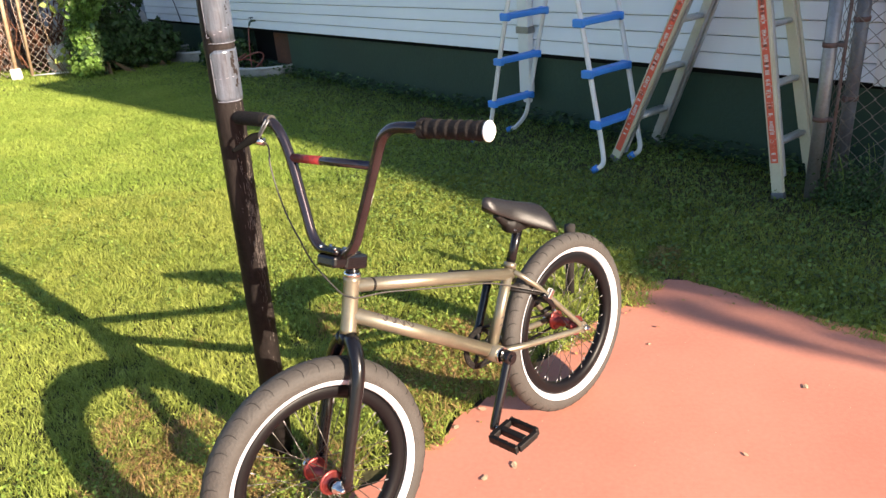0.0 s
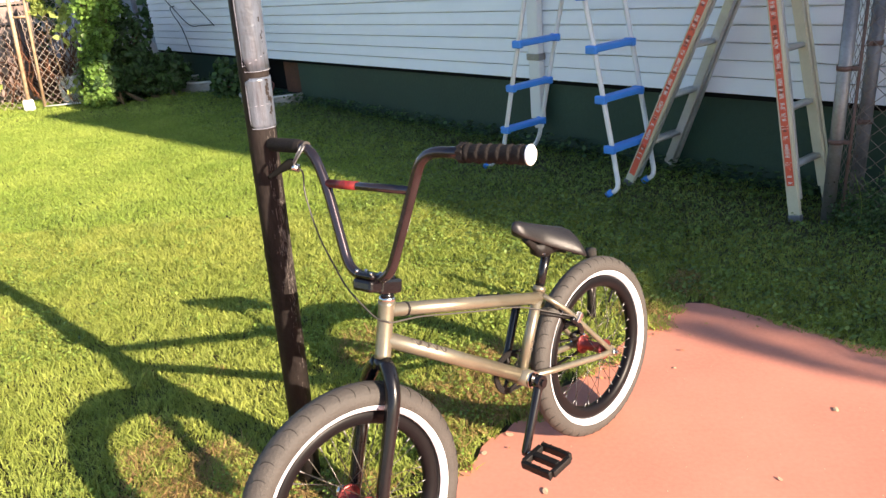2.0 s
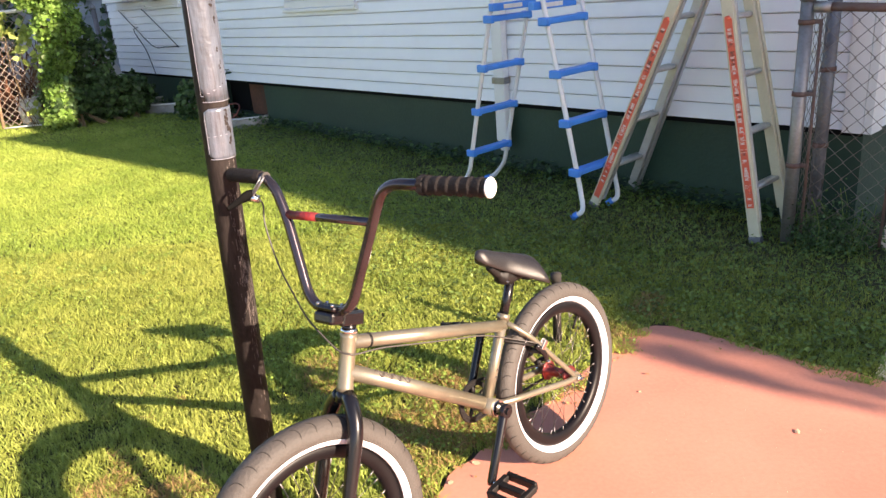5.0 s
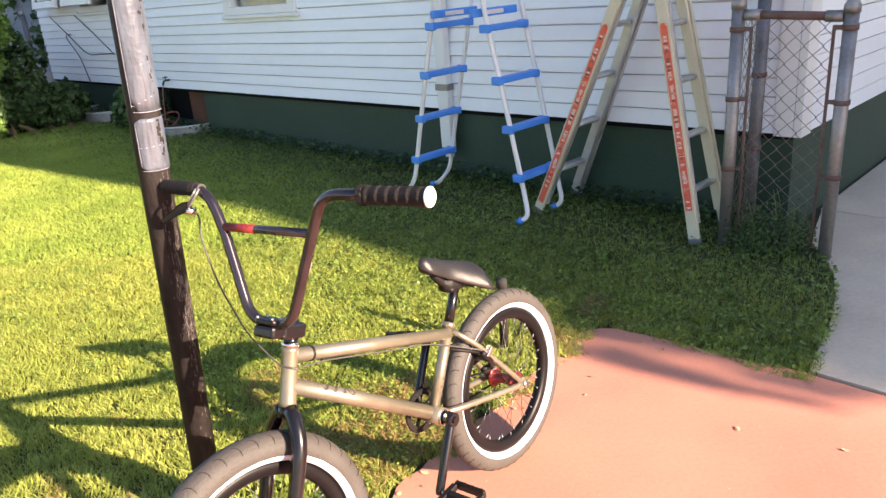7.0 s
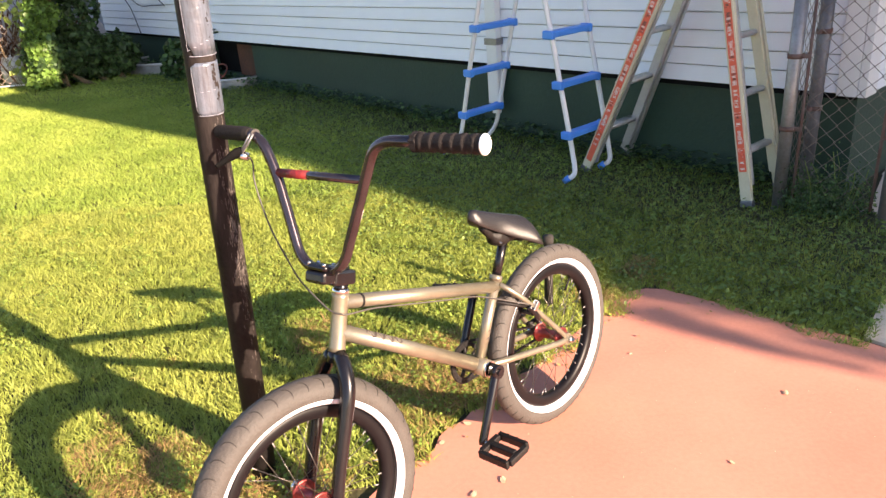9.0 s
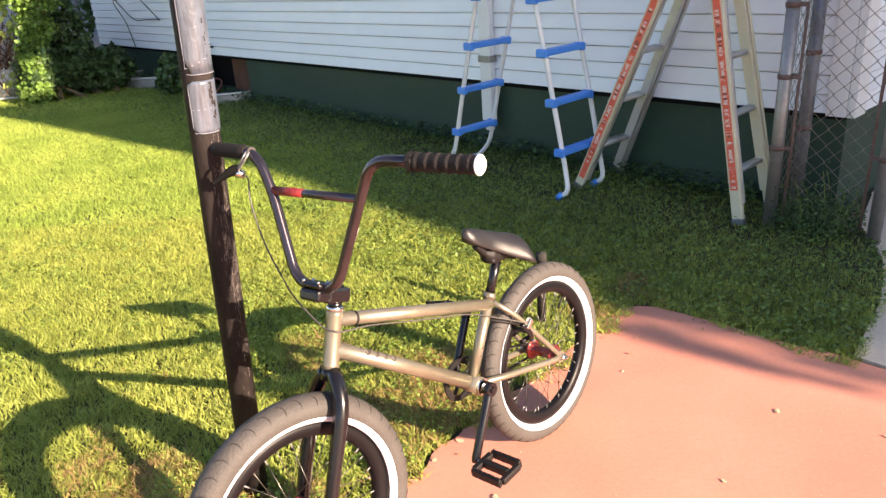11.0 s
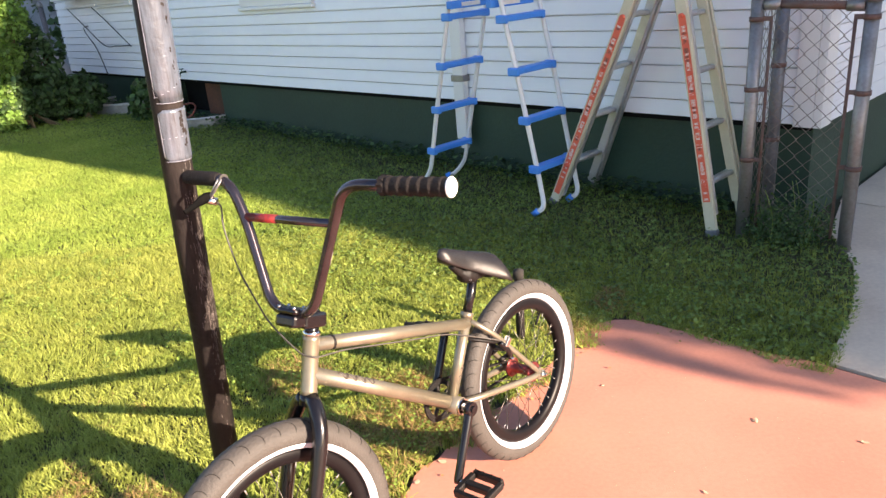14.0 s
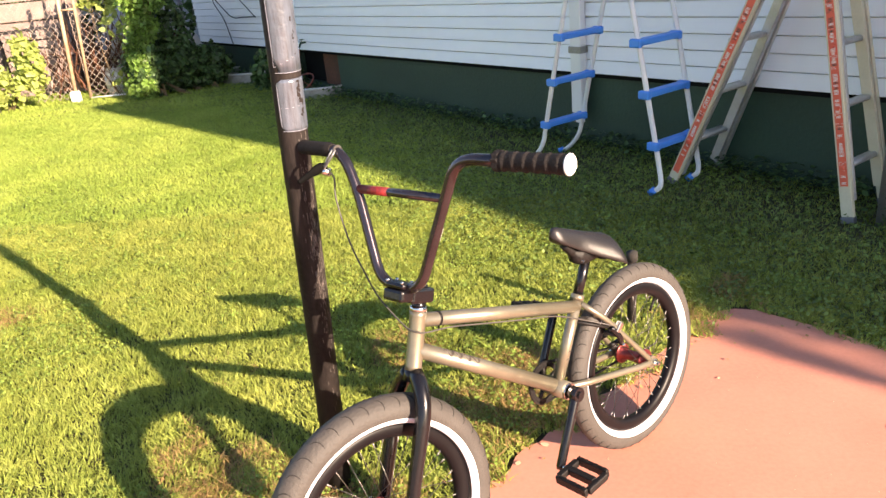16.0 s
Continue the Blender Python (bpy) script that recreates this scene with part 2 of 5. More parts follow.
def tube(name, pts, radius, material, parent, sides=10, label="", up=None, flat=1.0, m=None):
    v, f = tube_data(pts, radius, sides, up, True, flat)
    if m:
        v = [m @ p for p in v]
    me = mesh(name, v, f, material, True)
    sharp_caps(me)
    return hang(name, me, parent, label)


def sharp_caps(me):
    for p in me.polygons:
        if len(p.vertices) > 4:
            p.use_smooth = False


def lathe_data(profile, axis_m, steps=48, closed=True):
    """Turns (radius, along) points round the local Y axis of axis_m."""
    verts, faces, n = [], [], len(profile)
    for i in range(steps):
        a = 2 * math.pi * i / steps
        for r, y in profile:
            verts.append(axis_m @ Vector((r * math.cos(a), y, r * math.sin(a))))
    for i in range(steps):
        j = (i + 1) % steps
        for k in range(n if closed else n - 1):
            l = (k + 1) % n
            faces.append((i * n + k, i * n + l, j * n + l, j * n + k))
    return verts, faces


def lathe(name, profile, axis_m, material, parent, steps=48, closed=True, label="", smooth=True):
    v, f = lathe_data(profile, axis_m, steps, closed)
    return hang(name, mesh(name, v, f, material, smooth), parent, label)


def box_data(lo, hi, bevel=0.0, m=None):
    bm = bmesh.new()
    bmesh.ops.create_cube(bm, size=1)
    for v in bm.verts:
        v.co = Vector([lo[i] + (v.co[i] + 0.5) * (hi[i] - lo[i]) for i in range(3)])
    if bevel:
        bmesh.ops.bevel(bm, geom=list(bm.edges), offset=bevel, segments=2, affect="EDGES", profile=0.5)
    bm.verts.index_update()
    v = [(m @ x.co) if m else x.co.copy() for x in bm.verts]
    f = [[x.index for x in p.verts] for p in bm.faces]
    bm.free()
    return v, f


def box(name, lo, hi, material, parent=None, bevel=0.0, label="", m=None):
    v, f = box_data(lo, hi, bevel, m)
    return hang(name, mesh(name, v, f, material), parent, label)


def join(*data):
    verts, faces = [], []
    for v, f in data:
        n = len(verts)
        verts += list(v)
        faces += [[i + n for i in q] for q in f]
    return verts, faces


def prism_data(outline, z0, z1):
    n = len(outline)
    verts = [(x, y, z0) for x, y in outline] + [(x, y, z1) for x, y in outline]
    faces = [tuple(range(n))[::-1], tuple(range(n, 2 * n))]
    faces += [(i, (i + 1) % n, n + (i + 1) % n, n + i) for i in range(n)]
    return verts, faces


def smooth_line(pts, steps=6):
    """A rounded line through the points (Catmull-Rom)."""
    p = [Vector(q) for q in pts]
    p = [2 * p[0] - p[1]] + p + [2 * p[-1] - p[-2]]
    res = []
    for i in range(1, len(p) - 2):
        for k in range(steps):
            t = k / steps
            a, b, c, d = p[i - 1], p[i], p[i + 1], p[i + 2]
            res.append(0.5 * ((2 * b) + (c - a) * t + (2 * a - 5 * b + 4 * c - d) * t * t + (3 * b - a - 3 * c + d) * t ** 3))
    return res + [p[-2]]


def bent_line(pts, r=0.04, steps=6):
    """Straight runs with rounded corners of radius about r."""
    p = [Vector(q) for q in pts]
    res = [p[0]]
    for a, b, c in zip(p, p[1:], p[2:]):
        d1, d2 = min(r, (a - b).length * 0.45), min(r, (c - b).length * 0.45)
        s, e = b + (a - b).normalized() * d1, b + (c - b).normalized() * d2
        for k in range(steps + 1):
            t = k / steps
            res.append(s * (1 - t) ** 2 + b * 2 * t * (1 - t) + e * t * t)
    return res + [p[-1]]


def axis_m(origin, direction, hint=(1, 0, 0)):
    """A frame at origin whose Y axis points along direction."""
    y = Vector(direction).normalized()
    x = Vector(hint)
    x = (x - y * x.dot(y)).normalized()
    zz = x.cross(y)
    return Matrix(((x.x, y.x, zz.x, origin[0]), (x.y, y.y, zz.y, origin[1]), (x.z, y.z, zz.z, origin[2]), (0, 0, 0, 1)))


rng = np.random.default_rng(7)


def scatter(name, verts, faces_per, nverts, parent, material, label="", category="", kind="stuff"):
    """One mesh of many alike small pieces, from an array of shape (pieces, nverts, 3)."""
    k = len(verts)
    me = bpy.data.meshes.new(name)
    fl = [np.array(f) for f in faces_per]
    loops = np.concatenate([(np.arange(k)[:, None] * nverts + f[None, :]) for f in fl], axis=1).ravel()
    sizes = np.tile([len(f) for f in fl], k)
    me.vertices.add(k * nverts)
    me.vertices.foreach_set("co", verts.reshape(-1).astype(np.float32))
    me.loops.add(len(loops))
    me.loops.foreach_set("vertex_index", loops.astype(np.int32))
    me.polygons.add(len(sizes))
    me.polygons.foreach_set("loop_start", np.concatenate([[0], np.cumsum(sizes)[:-1]]).astype(np.int32))
    me.update(calc_edges=True)
    me.validate()
    me.materials.append(M[material])
    ob = new(name, me)
    if parent:
        ob.parent = parent
        return tagged(ob, label, kind=kind)
    return tagged(ob, label, category, kind=kind)


def blades(xy, height, width, lean):
    """Bent grass blades, leaning together in loose tufts: five points each."""
    n = len(xy)
    sway = np.sin(xy[:, 0] * 23 + 3 * np.sin(xy[:, 1] * 11)) + np.sin(xy[:, 1] * 29 + 2 * np.sin(xy[:, 0] * 13))
    a, b = rng.uniform(0, 2 * np.pi, n), 1.6 * sway + rng.normal(0, 1.5, n)
    h = height * rng.uniform(0.55, 1.25, n)
    w = width * rng.uniform(0.7, 1.3, n) * 0.5
    l = lean * h * rng.uniform(0.2, 1.3, n)
    side = np.stack([np.cos(a), np.sin(a), np.zeros(n)], 1) * w[:, None]
    out = np.stack([np.cos(b), np.sin(b), np.zeros(n)], 1) * l[:, None]
    base = np.concatenate([xy, np.full((n, 1), -0.012)], 1)
    up = np.zeros((n, 3))
    up[:, 2] = h
    mid = base + 0.55 * up + 0.3 * out
    return np.stack([base - side, base + side, mid + side * 0.8, mid - side * 0.8, base + up + out], 1)


BLADE_FACES = [(0, 1, 2, 3), (3, 2, 4)]


def leaves(centres, size, normals=None, spread=1.0):
    """Folded leaves: six points each, pointing any way."""
    n = len(centres)
    d = rng.normal(size=(n, 3))
    d[:, 2] *= spread
    d /= np.linalg.norm(d, axis=1)[:, None]
    nn = rng.normal(size=(n, 3)) if normals is None else normals + 0.55 * rng.normal(size=(n, 3))
    s = np.cross(d, nn)
    s /= np.linalg.norm(s, axis=1)[:, None] + 1e-9
    up = np.cross(s, d)
    z = (size * rng.uniform(0.6, 1.35, n))[:, None]
    c = centres
    return np.stack([c - d * z * 0.5, c - d * z * 0.1 + s * z * 0.42 + up * z * 0.1, c + d * z * 0.3 + s * z * 0.26 + up * z * 0.06,
                     c + d * z * 0.58, c + d * z * 0.3 - s * z * 0.26 + up * z * 0.06, c - d * z * 0.1 - s * z * 0.42 + up * z * 0.1], 1)


LEAF_FACES = [(0, 1, 2, 3), (0, 3, 4, 5)]


# ---- the setting: house, ground, paving ----
CORNER = Vector((2.071, 3.565, 0))
ALONG, OUT = Vector((-0.6521, 0.7582, 0)), Vector((-0.7582, -0.6521, 0))
GRID = Matrix((( ALONG.x, OUT.x, 0, CORNER.x), (ALONG.y, OUT.y, 0, CORNER.y), (0, 0, 1, 0), (0, 0, 0, 1)))
HOUSE = GRID @ pose(0, 0, 0, 0, 0.5, 0)


def g2(x, y):
    p = GRID @ Vector((x, y, 0))
    return p.x, p.y


ground = hang("ground", mesh("ground", *[[(-300, -300, -0.014), (300, -300, -0.014), (300, 300, -0.014), (-300, 300, -0.014)], [(0, 1, 2, 3)]], "soil"))
tagged(ground, "mown lawn soil with short turf", "ground", kind="structure")


def ragged(x0, y0, x1, y1, step, amp, seed):
    n = max(2, int(math.hypot(x1 - x0, y1 - y0) / step))
    res = []
    for i in range(n):
        t = i / n
        k = amp * noise.noise((t * n * 0.45, seed, 0)) + amp * 0.6 * noise.noise((t * n * 1.6, seed + 5, 0))
        dx, dy = (y1 - y0), -(x1 - x0)
        l = math.hypot(dx, dy)
        res.append((x0 + (x1 - x0) * t + dx / l * k, y0 + (y1 - y0) * t + dy / l * k))
    return res


SLAB = (ragged(0.10, 6.0, 0.04, 3.0, 0.07, 0.03, 1) + ragged(0.04, 3.0, 0.19, 1.70, 0.05, 0.035, 2) + [(0.20, 1.62), (0.16, 1.55)] +
        ragged(0.10, 1.51, -0.62, 1.43, 0.05, 0.018, 3) + [(-1.7, 1.42), (-6, 1.42), (-6, 6.0)])
slab = hang("pavement", mesh("pavement", *prism_data([g2(x, y) for x, y in SLAB][::-1], -0.10, 0.0), "red_slab"))
tagged(slab, "faded red painted concrete patio slab", "patio", kind="structure")

path = empty("walkway", Matrix.Identity(4), "grey worn concrete side walkway in panels", "walkway", kind="structure")
for outline in ([(-1.7, 1.40), (-1.7, -0.43)] + [(-0.04, -0.43), (-0.16, 0.1), (-0.38, 0.45), (-0.46, 0.68), (-0.53, 0.95), (-0.60, 1.40)],
                [(-1.7, -0.445), (-1.7, -2.0), (-0.02, -2.0), (-0.03, -0.445)], [(-1.7, -2.015), (-1.7, -3.6), (-0.02, -3.6), (-0.02, -2.015)],
                [(-1.7, -3.615), (-1.7, -7), (-0.02, -7), (-0.02, -3.615)]):
    hang("concrete_panel", mesh("concrete_panel", *prism_data([g2(x, y) for x, y in outline], -0.10, -0.002), "concrete"), path)


def wall_data(x0, x1, y0, y1, z0, z1, holes):
    """One solid wall that leaves the holes (xa, xb, za, zb) open."""
    xs = sorted({x0, x1, *[h[0] for h in holes], *[h[1] for h in holes]})
    zs = sorted({z0, z1, *[h[2] for h in holes], *[h[3] for h in holes]})
    nx, nz = len(xs), len(zs)

    def solid(i, k):
        if not (0 <= i < nx - 1 and 0 <= k < nz - 1):
            return False
        cx, cz = (xs[i] + xs[i + 1]) / 2, (zs[k] + zs[k + 1]) / 2
        return not any(h[0] < cx < h[1] and h[2] < cz < h[3] for h in holes)

    verts = [(x, y, zz) for y in (y0, y1) for x in xs for zz in zs]
    at = lambda s, i, k: s * nx * nz + i * nz + k
    faces = []
    for i in range(nx - 1):
        for k in range(nz - 1):
            if solid(i, k):
                faces += [(at(0, i, k), at(0, i + 1, k), at(0, i + 1, k + 1), at(0, i, k + 1)), (at(1, i, k), at(1, i, k + 1), at(1, i + 1, k + 1), at(1, i + 1, k))]
                for di, dk, p, q in ((-1, 0, (i, k), (i, k + 1)), (1, 0, (i + 1, k + 1), (i + 1, k)), (0, -1, (i + 1, k), (i, k)), (0, 1, (i, k + 1), (i + 1, k + 1))):
                    if not solid(i + di, k + dk):
                        faces.append((at(0, *p), at(0, *q), at(1, *q), at(1, *p)))
    return verts, faces


LENGTH, DEPTH, SILL = 10.35, 7.0, 0.515
WINDOWS = [(4.20, 5.12, 1.315, 2.45), (7.85, 8.70, 1.45, 2.5), (8.92, 9.72, 1.47, 2.5)]
CASING = 0.125
CELLAR = (6.05, 7.15, 0.13, 0.495)
house = empty("house", HOUSE, "white clapboard house on a dark green foundation", "house", kind="structure")
for lo, hi, material, name in ((-0.3, SILL + 0.02, "green_paint", "foundation"), (SILL + 0.021, 3.75, "white_trim", "wall")):
    hang(name, mesh(name, *wall_data(0, LENGTH, -0.2, 0.0 if name == "foundation" else 0.012, lo, hi, [CELLAR] if name == "foundation" else WINDOWS), material), house)
    hang(name, mesh(name, *box_data((0, -DEPTH, lo), (0.2, -0.2, hi)), material), house)
    hang(name, mesh(name, *box_data((LENGTH - 0.2, -DEPTH, lo), (LENGTH, -0.2, hi)), material), house)
    hang(name, mesh(name, *box_data((0.2, -DEPTH, lo), (LENGTH - 0.2, -DEPTH + 0.2, hi)), material), house)
hang("floor", mesh("floor", *box_data((0.22, -DEPTH + 0.2, 0.5), (LENGTH - 0.22, -0.22, 0.53)), "void"), house)
hang("roof", mesh("roof", [(-0.35, 0.32, 3.75), (LENGTH + 0.35, 0.32, 3.75), (LENGTH + 0.35, -DEPTH / 2, 5.4), (-0.35, -DEPTH / 2, 5.4), (LENGTH + 0.35, -DEPTH - 0.3, 3.75), (-0.35, -DEPTH - 0.3, 3.75)],
     [(0, 1, 2, 3), (3, 2, 4, 5), (0, 3, 5), (1, 4, 2), (0, 5, 4, 1)], "shingle"), house, "dark shingled roof with overhanging eaves")
COURSE = 0.0945


def board_data(x0, x1, z, side):
    """One lap of siding, proud at its lower edge."""
    prof = [(0.013, z + COURSE + 0.003), (0.016, z + COURSE + 0.003), (0.016, z + COURSE - 0.007), (0.037, z + COURSE - 0.008), (0.047, z + 0.002), (0.046, z), (0.013, z + 0.004)]
    n, verts = len(prof), []
    for x in (x0, x1):
        verts += [(x, y, zz) if side == 0 else (-y, -x, zz) for y, zz in prof]
    faces = [(i, (i + 1) % n, n + (i + 1) % n, n + i) for i in range(n)] + [tuple(range(n))[::-1], tuple(range(n, 2 * n))]
    return verts, (faces if side else [f[::-1] for f in faces])


z = SILL
while z < 3.65:
    spans = [(0.075, LENGTH)]
    for wa, wb, za, zb in WINDOWS:
        if za - 0.002 < z + COURSE and z < zb + 0.1:
            spans = [s for a, b in spans for s in ((a, min(b, wa - CASING)), (max(a, wb + CASING), b)) if s[1] - s[0] > 0.02]
    for a, b in spans:
        hang("siding_board", mesh("siding_board", *board_data(a, b, z, 0), "siding"), house)
    hang("siding_board", mesh("siding_board", *board_data(0.075, DEPTH, z, 1), "siding"), house)
    z += COURSE
hang("corner_trim", mesh("corner_trim", *join(box_data((-0.052, -0.085, SILL - 0.012), (-0.013, 0.052, 3.74), 0.003), box_data((-0.011, 0.014, SILL - 0.012), (0.085, 0.052, 3.74), 0.003)), "white_trim"), house)
# black strip that paints in the shadow gap below the lowest lap
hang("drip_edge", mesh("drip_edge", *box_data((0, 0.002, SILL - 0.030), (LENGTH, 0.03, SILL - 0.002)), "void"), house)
for n, (wa, wb, za, zb) in enumerate(WINDOWS):
    win = hang("window_frame", mesh("window_frame", *join(box_data((wa - CASING, -0.05, za), (wa, 0.062, zb + CASING), 0.004), box_data((wb, -0.05, za), (wb + CASING, 0.062, zb + CASING), 0.004),
               box_data((wa - CASING, -0.05, za - 0.07), (wb + CASING, 0.068, za - 0.001), 0.004), box_data((wa, -0.05, zb), (wb, 0.058, zb + CASING), 0.004)), "white_trim"), house)
    hang("sill", mesh("sill", *box_data((wa - CASING - 0.02, 0.03, za - 0.105), (wb + CASING + 0.02, 0.085, za - 0.072), 0.006), "white_trim"), win)
    if n == 0:
        hang("pane", mesh("pane", *box_data((wa, -0.030, za), (wb, -0.026, zb)), "glass"), win).visible_shadow = False
        for k in range(int((zb - za - 0.03) / 0.05)):
            hang("slat", mesh("slat", *box_data((wa + 0.02, -0.048, za + 0.002 + k * 0.05), (wb - 0.02, -0.042, za + 0.050 + k * 0.05)), "blind"), win)
    else:
        sash = hang("sash", mesh("sash", *join(box_data((wa, 0.0, -1.05), (wa + 0.06, 0.05, 0), 0.004), box_data((wb - 0.06, 0.0, -1.05), (wb, 0.05, 0), 0.004),
                    box_data((wa + 0.06, 0.0, -1.05), (wb - 0.06, 0.05, -0.97), 0.004), box_data((wa + 0.06, 0.0, -0.08), (wb - 0.06, 0.05, 0), 0.004)), "white_trim"), win, "open white awning sash")
        sash.matrix_basis = pose(0, 0.065, zb, 10, 0, 0)
        hang("pane", mesh("pane", *box_data((wa + 0.06, 0.02, -0.97), (wb - 0.06, 0.026, -0.08)), "pane"), sash)
hang("cellar_window", mesh("cellar_window", *join(box_data((CELLAR[0] + 0.45, -0.15, CELLAR[2]), (CELLAR[1], -0.14, CELLAR[3]))), "void"), house)
hang("cellar_board", mesh("cellar_board", *box_data((CELLAR[0] + 0.002, -0.13, CELLAR[2]), (CELLAR[0] + 0.45, -0.06, CELLAR[3])), "board"), house, "brown weathered wooden board")
spout = hang("downspout", mesh("downspout", *join(box_data((2.33, 0.048, 0.24), (2.43, 0.105, 3.74), 0.008), box_data((2.345, 0.055, 0.17), (2.405, 0.098, 0.24), 0.008)), "white_trim"), house)
hang("bracket", mesh("bracket", *box_data((2.32, 0.044, 0.655), (2.44, 0.112, 0.70), 0.003), "galv"), spout)

# window well, tap and hose
arc = [(0.50 * math.cos(a), 0.45 * math.sin(a)) for a in np.linspace(0, math.pi, 25)]
for at in (6.55, 8.50):
    well = empty("window_well", HOUSE @ pose(at, 0, 0.045 if at > 8 else 0), "corrugated galvanised steel window well against the foundation", "window well", "window wells")
    wv, wf = [], []
    for i, (x, y) in enumerate(arc):
        for k in range(9):
            bulge = 1 + (0.018 if k % 2 else 0)
            wv.append((x * bulge, y * bulge + 0.002, -0.05 + 0.0245 * k))
            if i and k:
                a = (i - 1) * 9 + k
                wf.append((a - 1, a + 8, a + 9, a))
    hang("shell", mesh("shell", wv, wf, "galv", True), well)
    tube("rim", [(x * 1.02, y * 1.02 + 0.002, 0.150) for x, y in arc], 0.013, "alu", well, 8)
tap = empty("garden_tap", HOUSE @ pose(6.70, 0.035, 0.60), "small green garden tap on the siding", "tap")
tube("spigot", bent_line([(0, 0, 0), (0, 0.07, 0), (0, 0.09, -0.05)], 0.02), 0.011, "green_paint", tap, 8)
lathe("wheel", [(0.004, -0.004), (0.026, -0.004), (0.026, 0.004), (0.004, 0.004)], pose(0, 0.05, 0.035, 90), "green_paint", tap, 16)
tube("stem", [(0, 0.05, 0), (0, 0.05, 0.034)], 0.005, "galv", tap, 6)
hose = hang("garden_hose", mesh("garden_hose", *join(tube_data(smooth_line([(6.70, 0.13, 0.54), (6.68, 0.16, 0.42), (6.60, 0.22, 0.2), (6.52, 0.26, 0.03)], 8), 0.007, 8),
            tube_data([(6.64 + 0.22 * math.cos(a), 0.22 + 0.15 * math.sin(a), 0.03 + 0.015 * a + 0.06 * math.sin(a * 1.3)) for a in np.linspace(0, 15, 90)], 0.009, 8)), "hose", True))
hose.matrix_basis = HOUSE
tagged(hose, "orange garden hose coiled in the window well", "hose")
for pts in ([(9.80, 0.075, 1.37), (9.35, 0.06, 1.13), (8.82, 0.06, 0.885), (8.40, 0.06, 0.875), (7.98, 0.06, 0.885)], [(8.92, 0.075, 1.36), (8.75, 0.065, 1.27), (8.40, 0.06, 1.09), (7.98, 0.06, 0.875)],
            [(9.22, 0.06, 1.13), (9.38, 0.065, 1.11), (9.34, 0.06, 1.02), (9.10, 0.06, 0.83), (8.94, 0.055, 0.50)]):
    w = hang("dry_vine", mesh("dry_vine", *tube_data(smooth_line(pts, 8), 0.0055, 6), "vine_stem", True))
    w.matrix_basis = HOUSE
    tagged(w, "thin bare vine stem hanging on the siding", "vine", "vine stems on the siding")

# an unseen house assumed behind the camera's right shoulder, added to cast the lawn's shade
EAVE = Matrix(((-0.634, -0.774, 0, 13.47), (0.774, -0.634, 0, -8.91), (0, 0, 1, 0), (0, 0, 0, 1)))
neighbour = empty("unseen_neighbour_house", EAVE, "unseen pale house, assumed as the cause of the lawn's shade", "house", kind="structure")
hang("wall", mesh("wall", *box_data((0, -6.0, -0.3), (12.0, -0.3, 4.9)), "grey_wall"), neighbour)
hang("roof", mesh("roof", [(-0.3, -0.33, 5.0), (12.2, -0.33, 5.0), (12.2, -3.2, 6.0), (-0.3, -3.2, 6.0), (12.2, -6.3, 5.0), (-0.3, -6.3, 5.0)],
     [(0, 1, 2, 3), (3, 2, 4, 5), (0, 3, 5), (1, 4, 2), (0, 5, 4, 1)], "shingle"), neighbour)

# unseen plate added at the eave, outlined to shape the shade on lawn and slab
hang("shade_edge_plate", mesh("shade_edge_plate", *prism_data([(2.40, -0.329), (12.2, -0.329), (12.2, 0.90), (11.5, 0.78), (10.7, 0.64), (9.7, 0.48), (8.5, 0.27), (7.7, 0.12), (6.9, 0.0), (4.2, 0.02), (3.97, 0.20), (3.84, 0.16), (3.59, 0.065), (3.40, 0.0), (3.26, -0.07), (3.17, -0.20), (3.00, -0.24), (2.40, -0.26)], 4.90, 4.99), "shingle"), neighbour)


# ---- chain-link fences ----
def link_data(a, b, z0, z1, pitch, r=0.0016):
    """Woven diamond wires between two upright lines."""
    a, b = Vector((a[0], a[1], 0)), Vector((b[0], b[1], 0))
    d = (b - a)
    w, h = d.length, z1 - z0
    d = d / w
    nrm = Vector((-d.y, d.x, 0))
    data = []
    n = int(w / pitch) + 1
    rows = int(2 * h / pitch)
    for i in range(n):
        pts = []
        for k in range(rows + 1):
            x = min(w, max(0, (i + (0.5 if k % 2 else -0.04)) * pitch))
            pts.append(a + d * x + Vector((0, 0, z0 + h * k / rows)) + nrm * (0.003 if k % 2 else -0.003))
        data.append(tube_data(pts, r, 4, cap=False))
        pts = []
        for k in range(rows + 1):
            x = min(w, max(0, (i + (-0.5 if k % 2 else 0.04)) * pitch))
            pts.append(a + d * x + Vector((0, 0, z0 + h * k / rows)) + nrm * (-0.003 if k % 2 else 0.003))
        data.append(tube_data(pts, r, 4, cap=False))
    return join(*data)


def post(parent, x, y, h, r, material, cap=True, name="post"):
    p = hang(name, mesh(name, *lathe_data([(0.0005, -0.1), (r, -0.1), (r, h), (0.0005, h)], pose(x, y, 0, 90), 16, False), material, True), parent)
    if cap:
        lathe("cap", [(0.0005, h + r * 1.7), (r * 0.35, h + r * 1.5), (r * 0.8, h + r * 1.0), (r * 1.14, h + r * 0.35), (r * 1.16, h - 0.02), (r * 1.0, h - 0.02)], pose(x, y, 0, 90), "galv", p, 16, False)
    return p


